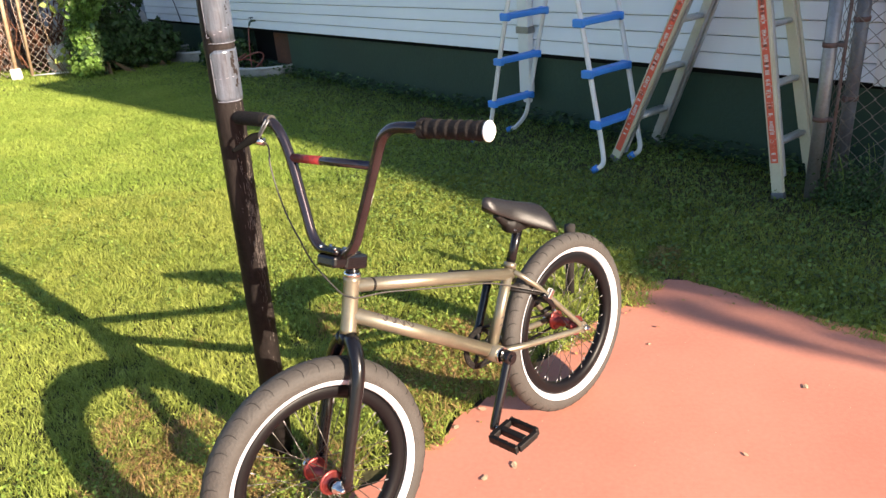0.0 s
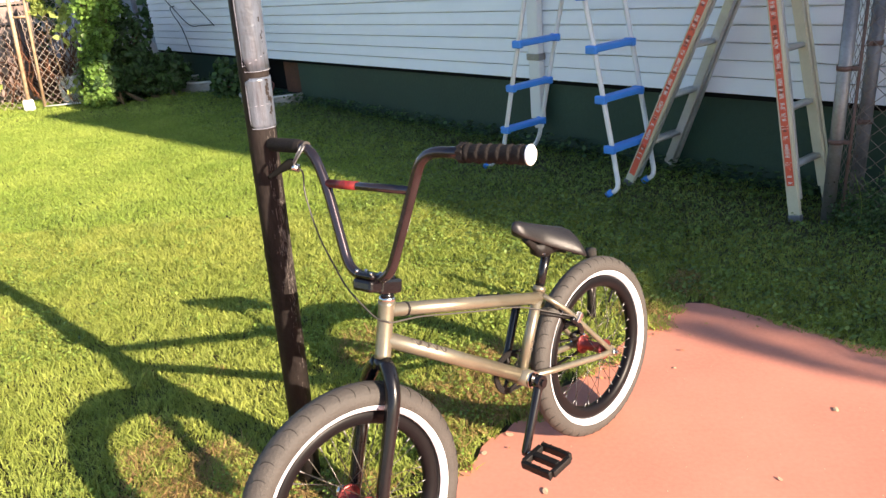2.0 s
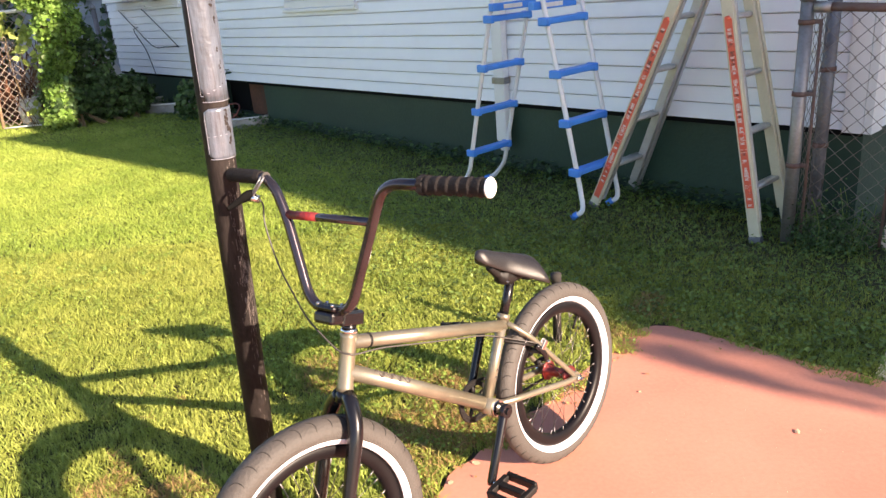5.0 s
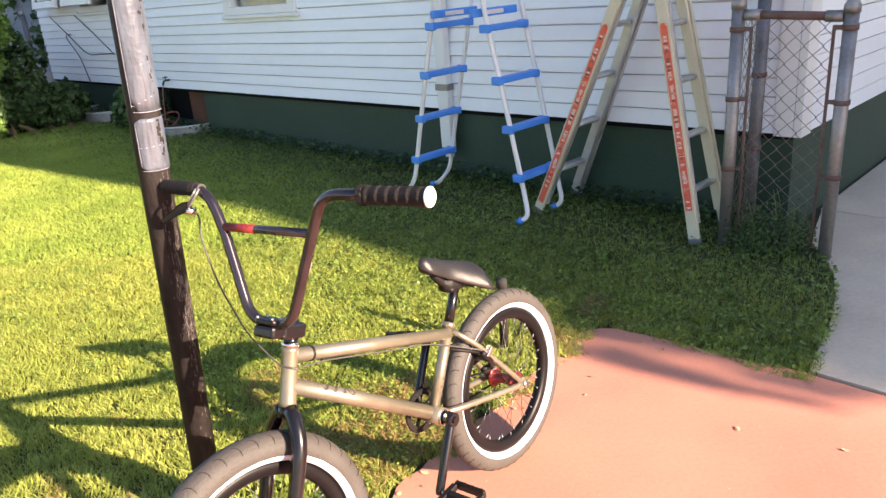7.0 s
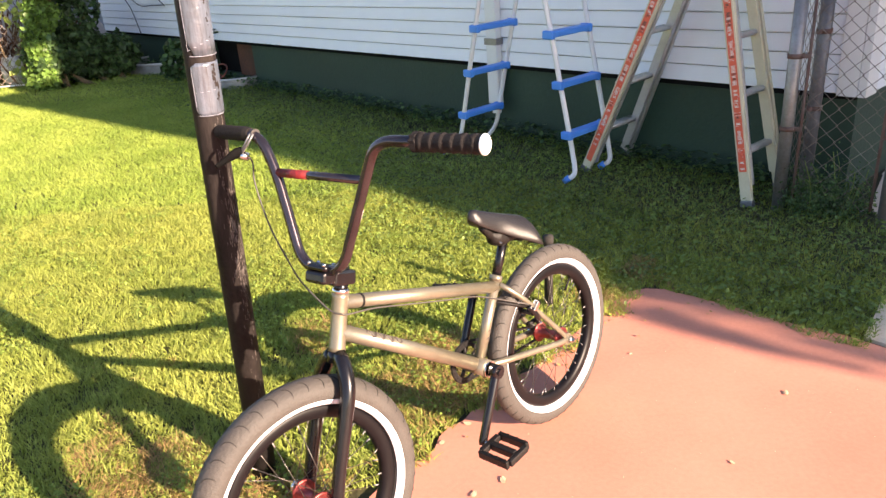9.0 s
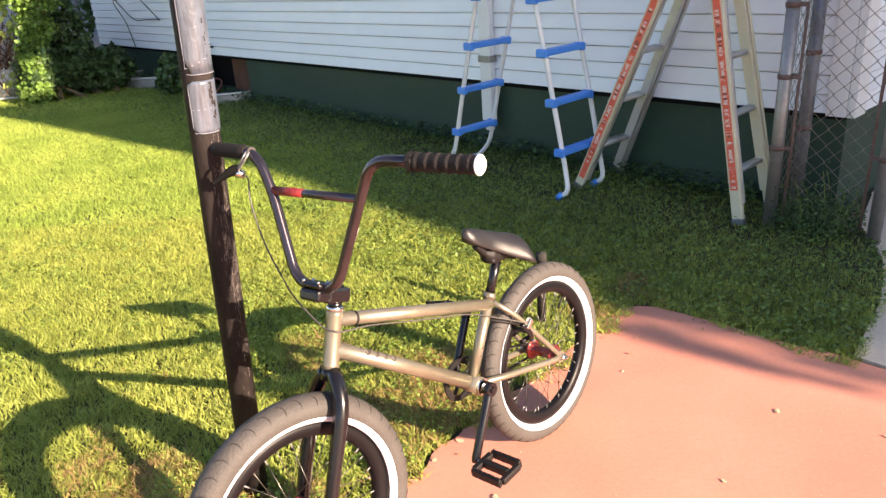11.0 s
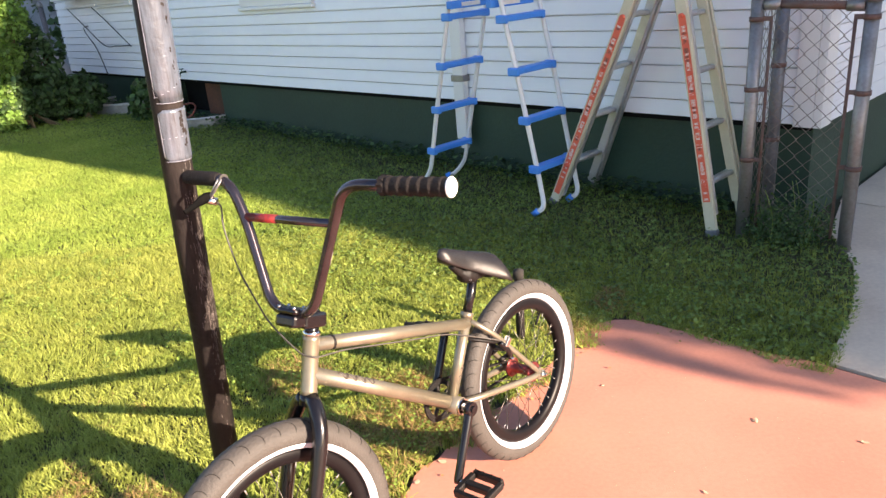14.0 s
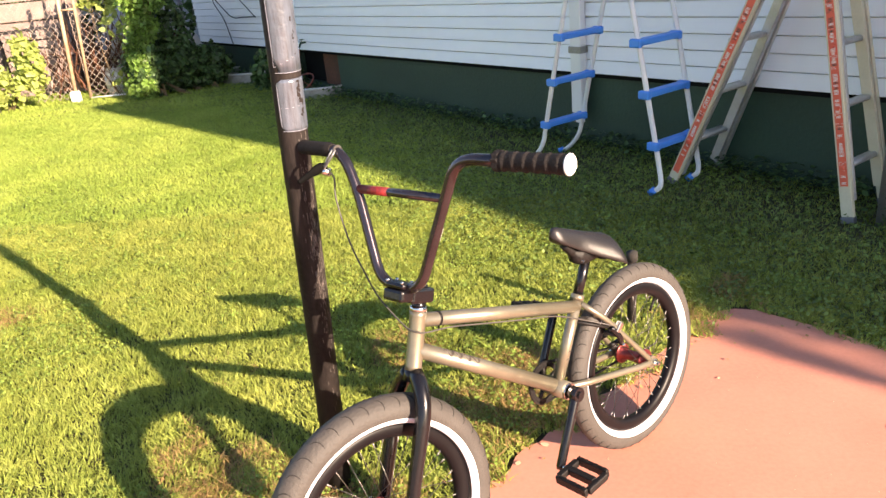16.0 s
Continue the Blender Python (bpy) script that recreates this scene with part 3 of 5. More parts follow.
def band(parent, x, y, z, r, d):
    """A tension band with its bolt."""
    p = lathe("tension_band", [(r + 0.001, -0.011), (r + 0.005, -0.011), (r + 0.005, 0.011), (r + 0.001, 0.011)], pose(x, y, z, 90), "rust", parent, 16)
    q = Vector((x, y, z)) + Vector(d) * (r + 0.018)
    hang("bolt", mesh("bolt", *box_data((-0.02, -0.007, -0.010), (0.02, 0.007, 0.010), 0.003, Matrix.Translation(q) @ Matrix.Rotation(math.atan2(d[1], d[0]), 4, "Z")), "rust"), p)


GL, GR, GB = Vector((1.676, 3.450, 0)), Vector((2.020, 3.135, 0)), Vector((1.879, 3.604, 0))
fence = empty("chain_link_fence", Matrix.Identity(4), "narrow rusty chain-link fence panel between two galvanised posts", "fence")
gd = (GR - GL).normalized()
for p, h, s in ((GL, 1.17, 1), (GR, 1.14, -1)):
    q = post(fence, p.x, p.y, h, 0.030, "galv")
    for zz in (0.40, 0.74, 1.06):
        band(q, p.x, p.y, zz, 0.030, gd * s)
tube("top_rail", [GL + gd * 0.03 + Vector((0, 0, 1.125)), GR - gd * 0.03 + Vector((0, 0, 1.105))], 0.019, "rust", fence, 12)
for p, s in ((GL, 1), (GR, -1)):
    tube("rail_cup", [p + gd * 0.03 * s + Vector((0, 0, 1.123 if s > 0 else 1.106)), p + gd * 0.10 * s + Vector((0, 0, 1.121 if s > 0 else 1.108))], 0.025, "galv", fence, 12)
    tube("tension_bar", [p + gd * 0.062 * s + Vector((0, 0, 0.05)), p + gd * 0.062 * s + Vector((0, 0, 1.07))], 0.008, "rust", fence, 6)
hang("wire_mesh", mesh("wire_mesh", *link_data(GL + gd * 0.06, GR - gd * 0.06, 0.04, 1.10, 0.077, 0.0022), "wire", True), fence)
back = empty("fence_corner", Matrix.Identity(4), "dark weathered fence post with chain-link returning to the house", "fence")
q = post(back, GB.x, GB.y, 1.28, 0.031, "galv_dark")
for zz in (0.45, 0.82):
    band(q, GB.x, GB.y, zz, 0.031, (GL - GB).normalized())
hang("wire_mesh", mesh("wire_mesh", *link_data(GL + (GB - GL) * 0.15, GB, 0.04, 1.12, 0.06), "wire", True), back)

F0, F1, F2 = Vector((-5.62, 9.22, 0)), Vector((-5.42, 9.22, 0)), Vector((-4.55, 9.36, 0))
LEAN = Vector((0.13, 0, 0))
gate = empty("garden_gate", Matrix.Identity(4), "sunlit chain-link garden gate with pale rusty frame", "gate")
tube("gate_frame", bent_line([F1 + Vector((0, 0, 0.03)), F1 + LEAN + Vector((0, 0, 1.5)), F2 + LEAN + Vector((0, 0, 1.56)), F2 + Vector((0, 0, 0.06))], 0.04), 0.019, "cream_pipe", gate, 10)
tube("brace", [F1 + (F2 - F1) * 0.10 + Vector((0, 0, 0.85)), F1 + (F2 - F1) * 0.07 + LEAN + Vector((0, 0, 1.75))], 0.016, "pale_wire", gate, 8)
hang("wire_mesh", mesh("wire_mesh", *link_data(F1, F2, 0.05, 1.5, 0.095, 0.0042), "pale_wire", True), gate)
for zz in (1.12,):
    tube("hinge", [F0 + LEAN * zz / 1.5 + Vector((0, 0, zz)), F1 + LEAN * zz / 1.5 + Vector((0, 0, zz))], 0.014, "cream_pipe", gate, 8)
far = empty("garden_fence", Matrix.Identity(4), "chain-link garden fence overgrown with vines", "fence")
lathe("post", [(0.0005, -0.1), (0.024, -0.1), (0.024, 1.62), (0.0005, 1.63)], axis_m(F0, LEAN + Vector((0, 0, 1.5))), "cream_pipe", far, 16, False)
hang("footing", mesh("footing", *box_data((F0.x - 0.055, F0.y - 0.055, -0.02), (F0.x + 0.055, F0.y + 0.055, 0.13), 0.025), "white_trim"), far)
FL = Vector((-9.6, 8.7, 0))
for t in (0.40, 1.0):
    p = F0 + (FL - F0) * t
    post(far, p.x, p.y, 1.6, 0.032, "pool_white")
tube("bottom_wire", [F1 + Vector((0, 0, 0.03)), F2 + Vector((0, 0, 0.03))], 0.010, "white_trim", gate, 6)
tube("board_post", [(-6.43, 8.76, -0.05), (-6.36, 8.76, 0.60), (-6.25, 8.77, 1.36)], 0.055, "galv", far, 6, "broad grey weathered wooden post")
tube("top_rail", [F2 + LEAN + Vector((0.1, 0, 1.42)), F0 + Vector((0.06, 0, 1.36)), FL + Vector((0, 0, 1.30))], 0.022, "white_trim", far, 10)
hang("wire_mesh", mesh("wire_mesh", *link_data(FL, F0, 0.03, 1.34, 0.095, 0.0036), "pale_wire", True), far)
garage = empty("garage", pose(-6.1, 13.6, 0, 0, 0, -8), "blue-grey clapboard garage behind the garden", "garage", kind="structure")
hang("wall", mesh("wall", *box_data((-2.0, 0, -0.1), (3.4, 4.0, 3.2)), "grey_siding"), garage)
for k in range(26):
    hang("siding_board", mesh("siding_board", *box_data((-2.02, -0.022, k * 0.12), (3.42, -0.001, k * 0.12 + 0.112), 0.004), "grey_siding"), garage)
hang("roof", mesh("roof", *prism_data([(-2.3, -0.4), (3.7, -0.4), (3.7, 4.3), (-2.3, 4.3)], 3.2, 3.35), "shingle"), garage)
post(empty("side_post", Matrix.Identity(4), "dark fence post beside the house wall", "post"), *(CORNER + ALONG * 10.0 + OUT * 0.35).xy, 1.35, 0.035, "galv_dark")


# ---- ladders ----
W, A = Vector((0.758, 0.652, 0)), Vector((-0.646, 0.763, 0))


def tread_data(p, length):
    m = Matrix.Translation(p) @ Matrix((( W.x, A.x, 0, 0), (W.y, A.y, 0, 0), (0, 0, 1, 0), (0, 0, 0, 1)))
    a, b = 0.022, length - 0.024
    return join(box_data((a, -0.034, -0.016), (b, 0.034, 0.018), 0.008, m), box_data((a - 0.006, -0.037, -0.024), (a + 0.026, 0.037, 0.022), 0.008, m), box_data((b - 0.026, -0.037, -0.024), (b + 0.006, 0.037, 0.022), 0.008, m))


pool = empty("pool_ladder", Matrix.Translation((0.42, 4.45, 0)), "white tubular pool ladder with blue plastic treads", "ladder")
back_m = Matrix.Translation((-0.42, -4.45, 0))
V = Vector
sides = {"near": [[V((0.725, 4.064, 0.014)), V((0.775, 4.045, 0.06)), V((0.772, 4.085, 0.16)), V((0.757, 4.106, 0.27)), V((0.716, 4.156, 0.547)), V((0.675, 4.204, 0.818)), V((0.63, 4.258, 1.101)), V((0.607, 4.285, 1.27))],
                  [V((0.046, 4.874, 0.014)), V((0.10, 4.85, 0.04)), V((0.165, 4.785, 0.14)), V((0.194, 4.754, 0.281)), V((0.24, 4.699, 0.556)), V((0.288, 4.642, 0.829)), V((0.338, 4.582, 1.118)), V((0.366, 4.549, 1.27))]]}
for width in (0.0, 0.335):
    legs = [[back_m @ (p + W * width) for p in leg] for leg in sides["near"]]
    top = [legs[0][-1] + V((0, 0, 0.5)), legs[1][-1] + V((0, 0, 0.5))]
    line = smooth_line(legs[0], 4) + bent_line([legs[0][-1] + V((0, 0, 0.05)), top[0], top[1], legs[1][-1] + V((0, 0, 0.05))], 0.12) + smooth_line(legs[1], 4)[::-1]
    tube("rail", line, 0.0145, "pool_white", pool, 12)
    for leg in legs:
        tube("foot_cap", [leg[0] - (leg[1] - leg[0]) * 0.12, leg[0] + (leg[1] - leg[0]) * 0.45], 0.0195, "pool_blue", pool, 10)
for p in ((0.589, 4.226, 1.101), (0.635, 4.171, 0.818), (0.676, 4.123, 0.547), (0.717, 4.073, 0.271), (0.310, 4.559, 1.118), (0.260, 4.619, 0.829), (0.212, 4.676, 0.556), (0.166, 4.731, 0.281)):
    hang("tread", mesh("tread", *tread_data(back_m @ V(p) + W * 0.0, 0.40), "pool_blue"), pool, "blue moulded plastic tread")
for p, l in (((0.545, 4.275, 1.185), 0.38), ((0.345, 4.525, 1.185), 0.38)):
    m = Matrix.Translation(back_m @ V(p)) @ Matrix(((W.x, A.x, 0, 0), (W.y, A.y, 0, 0), (0, 0, 1, 0), (0, 0, 0, 1)))
    bar = hang("top_bracket", mesh("top_bracket", *box_data((0, -0.02, -0.022), (l, 0.02, 0.022), 0.006, m), "pool_blue"), pool)
    hang("label_strip", mesh("label_strip", *box_data((0.09, -0.023, -0.012), (l - 0.13, -0.0205, 0.012), 0, m), "print_white"), bar)

multi = empty("folding_ladder", Matrix.Translation((1.2, 3.87, 0)), "aluminium multi-position ladder standing open, orange labels on its rails", "ladder")
back_m = Matrix.Translation((-1.2, -3.87, 0))


def rail(p0, p1, wide, deep, w_at, name, material):
    """A box rail from p0 to p1 whose broad face looks along the rungs."""
    t = (p1 - p0).normalized()
    n = t.cross(W).normalized()
    m = Matrix(((W.x, n.x, t.x, p0.x), (W.y, n.y, t.y, p0.y), (W.z, n.z, t.z, p0.z), (0, 0, 0, 1)))
    return hang(name, mesh(name, *box_data((w_at - deep / 2, -wide / 2, 0), (w_at + deep / 2, wide / 2, (p1 - p0).length), 0.004, m), material), multi), m


for foot, apex, spread, inset_top in ((V((0.887, 4.2635, 0.012)), V((1.2565, 3.7358, 1.50)), 0.415, 0.088), (V((1.536, 3.480, 0.012)), V((1.3164, 3.7117, 1.50)), 0.352, 0.072)):
    p0, p1 = back_m @ foot, back_m @ apex
    run = p1 - p0
    for side in (0, 1):
        q1 = p1 + W * (inset_top if side == 0 else spread - inset_top)
        q0 = p0 + W * (0.0 if side == 0 else spread)
        r, m = rail(q0, q1, 0.058, 0.026, 0.0, "rail", "fiber" if side == 0 or foot.x > 1 else "alu")
        length = (q1 - q0).length
        # inner section of the telescoping ladder
        inset = (0.046 if foot.x < 1 else 0.036) * (1 if side == 0 else -1)
        rail(q0 + W * inset + run * (0.03 if foot.x < 1 else 0.06), q1 + W * inset, 0.052, 0.030 if foot.x < 1 else 0.022, 0.0, "inner_rail", "fiber" if side and foot.x > 1 else "alu")
        hang("rubber_foot", mesh("rubber_foot", *box_data((-0.018, -0.032, -0.012), (0.018, 0.032, 0.022), 0.006, m), "galv_dark"), multi)
        if side == 0:
            lab = hang("orange_label", mesh("orange_label", *box_data((-0.0155, -0.0185, 0.07 if foot.x < 1 else 0.17), (-0.0135, 0.0185, length * 0.72), 0, m), "orange"), r, "orange printed safety label")
            zz = 0.18
            random.seed(5)
            while zz < length * 0.69:
                step = random.choice((0.007, 0.007, 0.012, 0.012, 0.012, 0.012, 0.02))
                lines = []
                if step == 0.012:
                    wide = random.choice((0.008, 0.011, 0.011))
                    for c0, c1, b0, b1 in ((-wide, wide, 0.0, 0.003), (-wide, wide, 0.006, 0.009), (-0.002, 0.002, 0.003, 0.006)):
                        lines.append(box_data((-0.0165, c0, zz + b0), (-0.0156, c1, zz + b1), 0, m))
                elif step < 0.01:
                    for c0 in np.arange(-0.016, 0.014, 0.0085):
                        if random.random() < 0.75:
                            lines.append(box_data((-0.0165, c0, zz), (-0.0156, c0 + random.uniform(0.003, 0.007), zz + 0.0028), 0, m))
                if lines:
                    hang("print", mesh("print", *join(*lines), random.choice(("print_white", "print_white", "print_white", "ink"))), lab)
                zz += step
    for k in range(5):
        t = (0.252 + 0.277 * k) / 1.50
        a = p0 + run * t + W * (inset_top * t)
        b = p0 + run * t + W * (spread - inset_top * t)
        rung = tube("rung", [a + W * 0.01, b + W * 0.012], 0.0145, "alu", multi, 12)
        for off in ((0.024,) if foot.x > 1 else (0.024, 0.048)):
            tube("rung", [a + W * 0.03 + A * off, b - W * 0.03 + A * off], 0.0125, "alu", multi, 10)
        tube("rung_lock", [a - W * 0.030, a + W * 0.016], [0.010, 0.015], "orange", rung, 10)
        tube("rung_lock", [b + W * 0.0125, b + W * 0.040], [0.016, 0.009], "orange" if k > 2 else "galv", rung, 10)
        tube("rung_lock", [a + W * (0.048 if foot.x > 1 else 0.062), a + W * 0.078], [0.017, 0.013], "orange", rung, 8)
    tube("hinge", [p1 + W * (inset_top - 0.02) - V((0, 0, 0.02)), p1 + W * (spread - inset_top + 0.02) - V((0, 0, 0.02))], 0.03, "galv_dark", multi, 12)


# ---- the pole ----
POLE0, POLE_DIR, POLE_R = Vector((-0.567, 1.737, 0)), Vector((0.052, -0.042, 1.0)).normalized(), 0.0335
PM = axis_m(POLE0, POLE_DIR, (1, 0, 0))
pole = empty("steel_pole", PM, "scuffed black steel pole with grey tape, set in the lawn", "pole")
lathe("shaft", [(0.0005, -0.15), (POLE_R, -0.15), (POLE_R, 2.45), (0.0005, 2.45)], Matrix.Identity(4), "pole_black", pole, 32, False)


def wrap_data(a0, a1, y0, y1, r, thick=0.0022, round_off=0.012, steps=20, rows=14):
    """A plate bent round the pole with rounded corners."""
    verts, faces = [], []
    for layer in (r + thick, r + 0.0002):
        for i in range(rows + 1):
            y = y0 + (y1 - y0) * i / rows
            edge = min(y - y0, y1 - y)
            cut = 0 if edge >= round_off else (round_off - math.sqrt(max(0, round_off ** 2 - (round_off - edge) ** 2))) / r
            for k in range(steps + 1):
                a = a0 + cut + (a1 - a0 - 2 * cut) * k / steps
                rr = layer + (0.0006 * noise.noise((a * 5, y * 40, 1)) if layer > r + 0.001 else 0)
                verts.append((rr * math.cos(a), y, rr * math.sin(a)))
    n, s = steps + 1, (rows + 1) * (steps + 1)
    for i in range(rows):
        for k in range(steps):
            q = i * n + k
            faces += [(q, q + n, q + n + 1, q + 1), (s + q, s + q + 1, s + q + n + 1, s + q + n)]
    ring = [k for k in range(n)] + [i * n + steps for i in range(1, rows + 1)] + [rows * n + k for k in range(steps - 1, -1, -1)] + [i * n for i in range(rows - 1, 0, -1)]
    faces += [(a, b, b + s, a + s) for a, b in zip(ring, ring[1:] + ring[:1])]
    return verts, faces


for y0, y1 in ((1.035, 1.150), (1.163, 1.62)):
    strip = hang("tape_strip", mesh("tape_strip", *wrap_data(-0.65, 1.96, y0, y1, POLE_R), "tape", True), pole, "weathered grey plastic tape strip")
    for a in (1.925,):
        hang("edge", mesh("edge", *wrap_data(a, a + 0.035, y0 + 0.012, y1 - 0.012, POLE_R + 0.0023, 0.0008, 0.001, 2, 8), "tape_edge"), strip)
    for y in (y0 + 0.001,):
        hang("edge", mesh("edge", *wrap_data(0.2 if y1 < 1.2 else -0.3, 1.9, y, y + 0.0010, POLE_R + 0.0023, 0.0008, 0.001, 16, 2), "tape_edge"), strip)
    random.seed(11)
    for k in range(46 if y1 < 1.2 else 26):
        y = random.uniform(y0 + 0.03, y1 - 0.006)
        a = 0.45 + 0.25 * noise.noise((y * 30, 2, 0)) + random.gauss(0, 0.07)
        hang("stain", mesh("stain", *wrap_data(a, a + random.uniform(0.05, 0.16), y, min(y1 - 0.004, y + random.uniform(0.003, 0.010)), POLE_R + 0.0024, 0.0006, 0.002, 4, 3), "stain"), strip)
    for k in range(4):
        y = y0 + 0.052 + 0.001 * k if y1 < 1.2 else y0 + 0.014 + 0.006 * k
        hang("crease", mesh("crease", *wrap_data(1.75 - 0.38 * k, 1.90 - 0.38 * k, y, y + 0.0011, POLE_R + 0.0024, 0.0006, 0.0005, 4, 2), "tape_edge"), strip)
random.seed(4)
scuffs = []
for k in range(300):
    y = random.choice((random.gauss(0.72, 0.10), random.gauss(0.72, 0.08), random.uniform(0.15, 1.02)))
    a = random.gauss(0.55, 0.35)
    if 0.08 < y < 1.02:
        scuffs.append(wrap_data(a, a + random.uniform(0.010, 0.035), y, y + random.uniform(0.002, 0.022), POLE_R, 0.0004, 0.001, 2, 2))
tagged(hang("scuff", mesh("scuff", *join(*scuffs), "scratch"), pole, "pale scratches in the paint"), kind="stuff")


# ---- the bicycle ----
R, WB = 0.2676, 0.8694
HA = radians(71.79)
BIKE = Matrix.Translation((0.3005, 1.9008, 0)) @ Matrix.Rotation(radians(224.995), 4, "Z") @ Matrix.Rotation(radians(5.99), 4, "X")
bike = empty("bicycle", BIKE, "champagne-gold small-wheeled trick bicycle with whitewall tyres leaning on the pole", "bicycle")
HU = Vector((-math.cos(HA), 0, math.sin(HA)))
HQ = Vector((HU.z, 0, -HU.x))
FA, RA = Vector((WB, 0, R)), Vector((0, 0, R))
CB = FA - HQ * 0.0386 + HU * 0.3174
BB = Vector((0.3147, 0, 0.3186))
SJ = BB + Vector((-math.cos(radians(61.5)), 0, math.sin(radians(61.5)))) * 0.2222
FRONT = Matrix.Translation(CB) @ Matrix.Rotation(radians(-5.76), 4, HU) @ Matrix.Translation(-CB)
BAR = Matrix.Translation(CB) @ Matrix.Rotation(radians(8.42), 4, HU) @ Matrix.Translation(-CB)
ST = CB + HU * 0.1691
Y = Vector((0, 1, 0))


def bp(a, b, c):
    """A point of the handlebar: ahead, to the left, up from the stem."""
    return BAR @ (ST + HQ * a + Y * b + HU * c)


def fp(base, a, b, c):
    """A point of the fork and front wheel."""
    return FRONT @ (base + HQ * a + Y * b + HU * c)


# frame
tube("head_tube", [CB + HU * 0.004, CB + HU * 0.012, CB + HU * 0.120, CB + HU * 0.129], [0.0195, 0.0178, 0.0178, 0.0195], "frame_paint", bike, 20)
tube("top_tube", [CB + HU * 0.109, SJ + HU * -0.004 + Vector((0.0, 0, -0.008))], 0.0158, "frame_paint", bike, 18)
down = tube("down_tube", [CB + HU * 0.046, BB + Vector((0.005, 0, 0.006))], 0.0178, "frame_paint", bike, 18)
tube("seat_tube", [BB, SJ + (SJ - BB).normalized() * 0.012], 0.0145, "frame_paint", bike, 16)
tube("bottom_bracket_shell", [BB - Y * 0.036, BB + Y * 0.036], 0.023, "frame_paint", bike, 20)
for s in (1, -1):
    tube("chainstay", bent_line([BB + Vector((-0.012, 0.016 * s, -0.002)), BB + Vector((-0.07, 0.040 * s, -0.008)), RA + Vector((0.03, 0.060 * s, 0.001)), RA + Vector((0, 0.060 * s, 0))], 0.03), 0.0088, "frame_paint", bike, 12)
    tube("seatstay", bent_line([SJ + Vector((-0.004, 0.010 * s, -0.004)), SJ + Vector((-0.055, 0.040 * s, -0.058)), RA + Vector((0.018, 0.060 * s, 0.022)), RA + Vector((0, 0.060 * s, 0.0))], 0.03), 0.0078, "frame_paint", bike, 12)
    d = tube("dropout", [RA + Y * (0.0555 * s), RA + Y * (0.0635 * s)], 0.017, "frame_paint", bike, 16)
    lathe("axle_nut", [(0.0005, 0.004), (0.0095, 0.004), (0.0095, 0.016), (0.005, 0.018), (0.005, 0.026), (0.0005, 0.027)], Matrix.Translation(RA + Y * (0.0595 * s)) @ pose(0, 0, 0, 0, 0, 0 if s > 0 else 180), "chrome", d, 6, False, smooth=False)
for t in (0.105,):
    c = (CB + HU * 0.109).lerp(SJ + HU * -0.004 + Vector((0, 0, -0.008)), t)
    dr = (SJ - CB - HU * 0.11).normalized()
    tube("cable_clamp", [c - dr * 0.003, c + dr * 0.003], 0.0168, "plastic", bike, 18)
tube("seat_collar", [SJ + (SJ - BB).normalized() * 0.005, SJ + (SJ - BB).normalized() * 0.020], 0.0175, "frame_paint", bike, 18)
lathe("headset_cup", [(0.0175, 0.0), (0.0195, 0.003), (0.0195, 0.008), (0.0165, 0.012), (0.0005, 0.012)], axis_m(CB + HU * 0.129, HU), "chrome", bike, 24, False)
lathe("headset_spacer", [(0.0155, 0.0), (0.0155, 0.010), (0.0005, 0.010)], axis_m(CB + HU * 0.141, HU), "bike_black", bike, 24, False)
# dark scrollwork decal on the down tube
dt0, dt1 = CB + HU * 0.046, BB
dd = (dt1 - dt0).normalized()
nn = Y.cross(dd).normalized()
nn = nn if nn.z > 0 else -nn
random.seed(9)
decal = []
for k in range(13):
    t = 0.070 + k * 0.0075
    pts = []
    for j in range(7):
        ang = radians(52 + 26 * math.sin(j * 1.1 + k * 1.7) + random.uniform(-6, 6))
        pts.append(dt0 + dd * (t + 0.005 * j + random.uniform(-0.002, 0.002)) + (Y * math.cos(ang) + nn * math.sin(ang)) * 0.0181)
    decal.append(tube_data(smooth_line(pts, 3), 0.0016, 4))
hang("decal", mesh("decal", *join(*decal), "ink"), down, "dark scrolled decal")
st0, sd = BB, (SJ - BB).normalized()
for off in (0.072, 0.092):
    hang("decal", mesh("decal", *join(*[tube_data(smooth_line([st0 + sd * (off + 0.006 * math.sin(j + k)) + (Y * math.cos(a) + sd.cross(Y) * math.sin(a)) * 0.0147 for j, a in enumerate(np.linspace(-0.2 + k, 0.5 + k, 5))], 3), 0.0012, 4) for k in (0, 0.6)]), "ink"), bike, "dark scrolled decal")

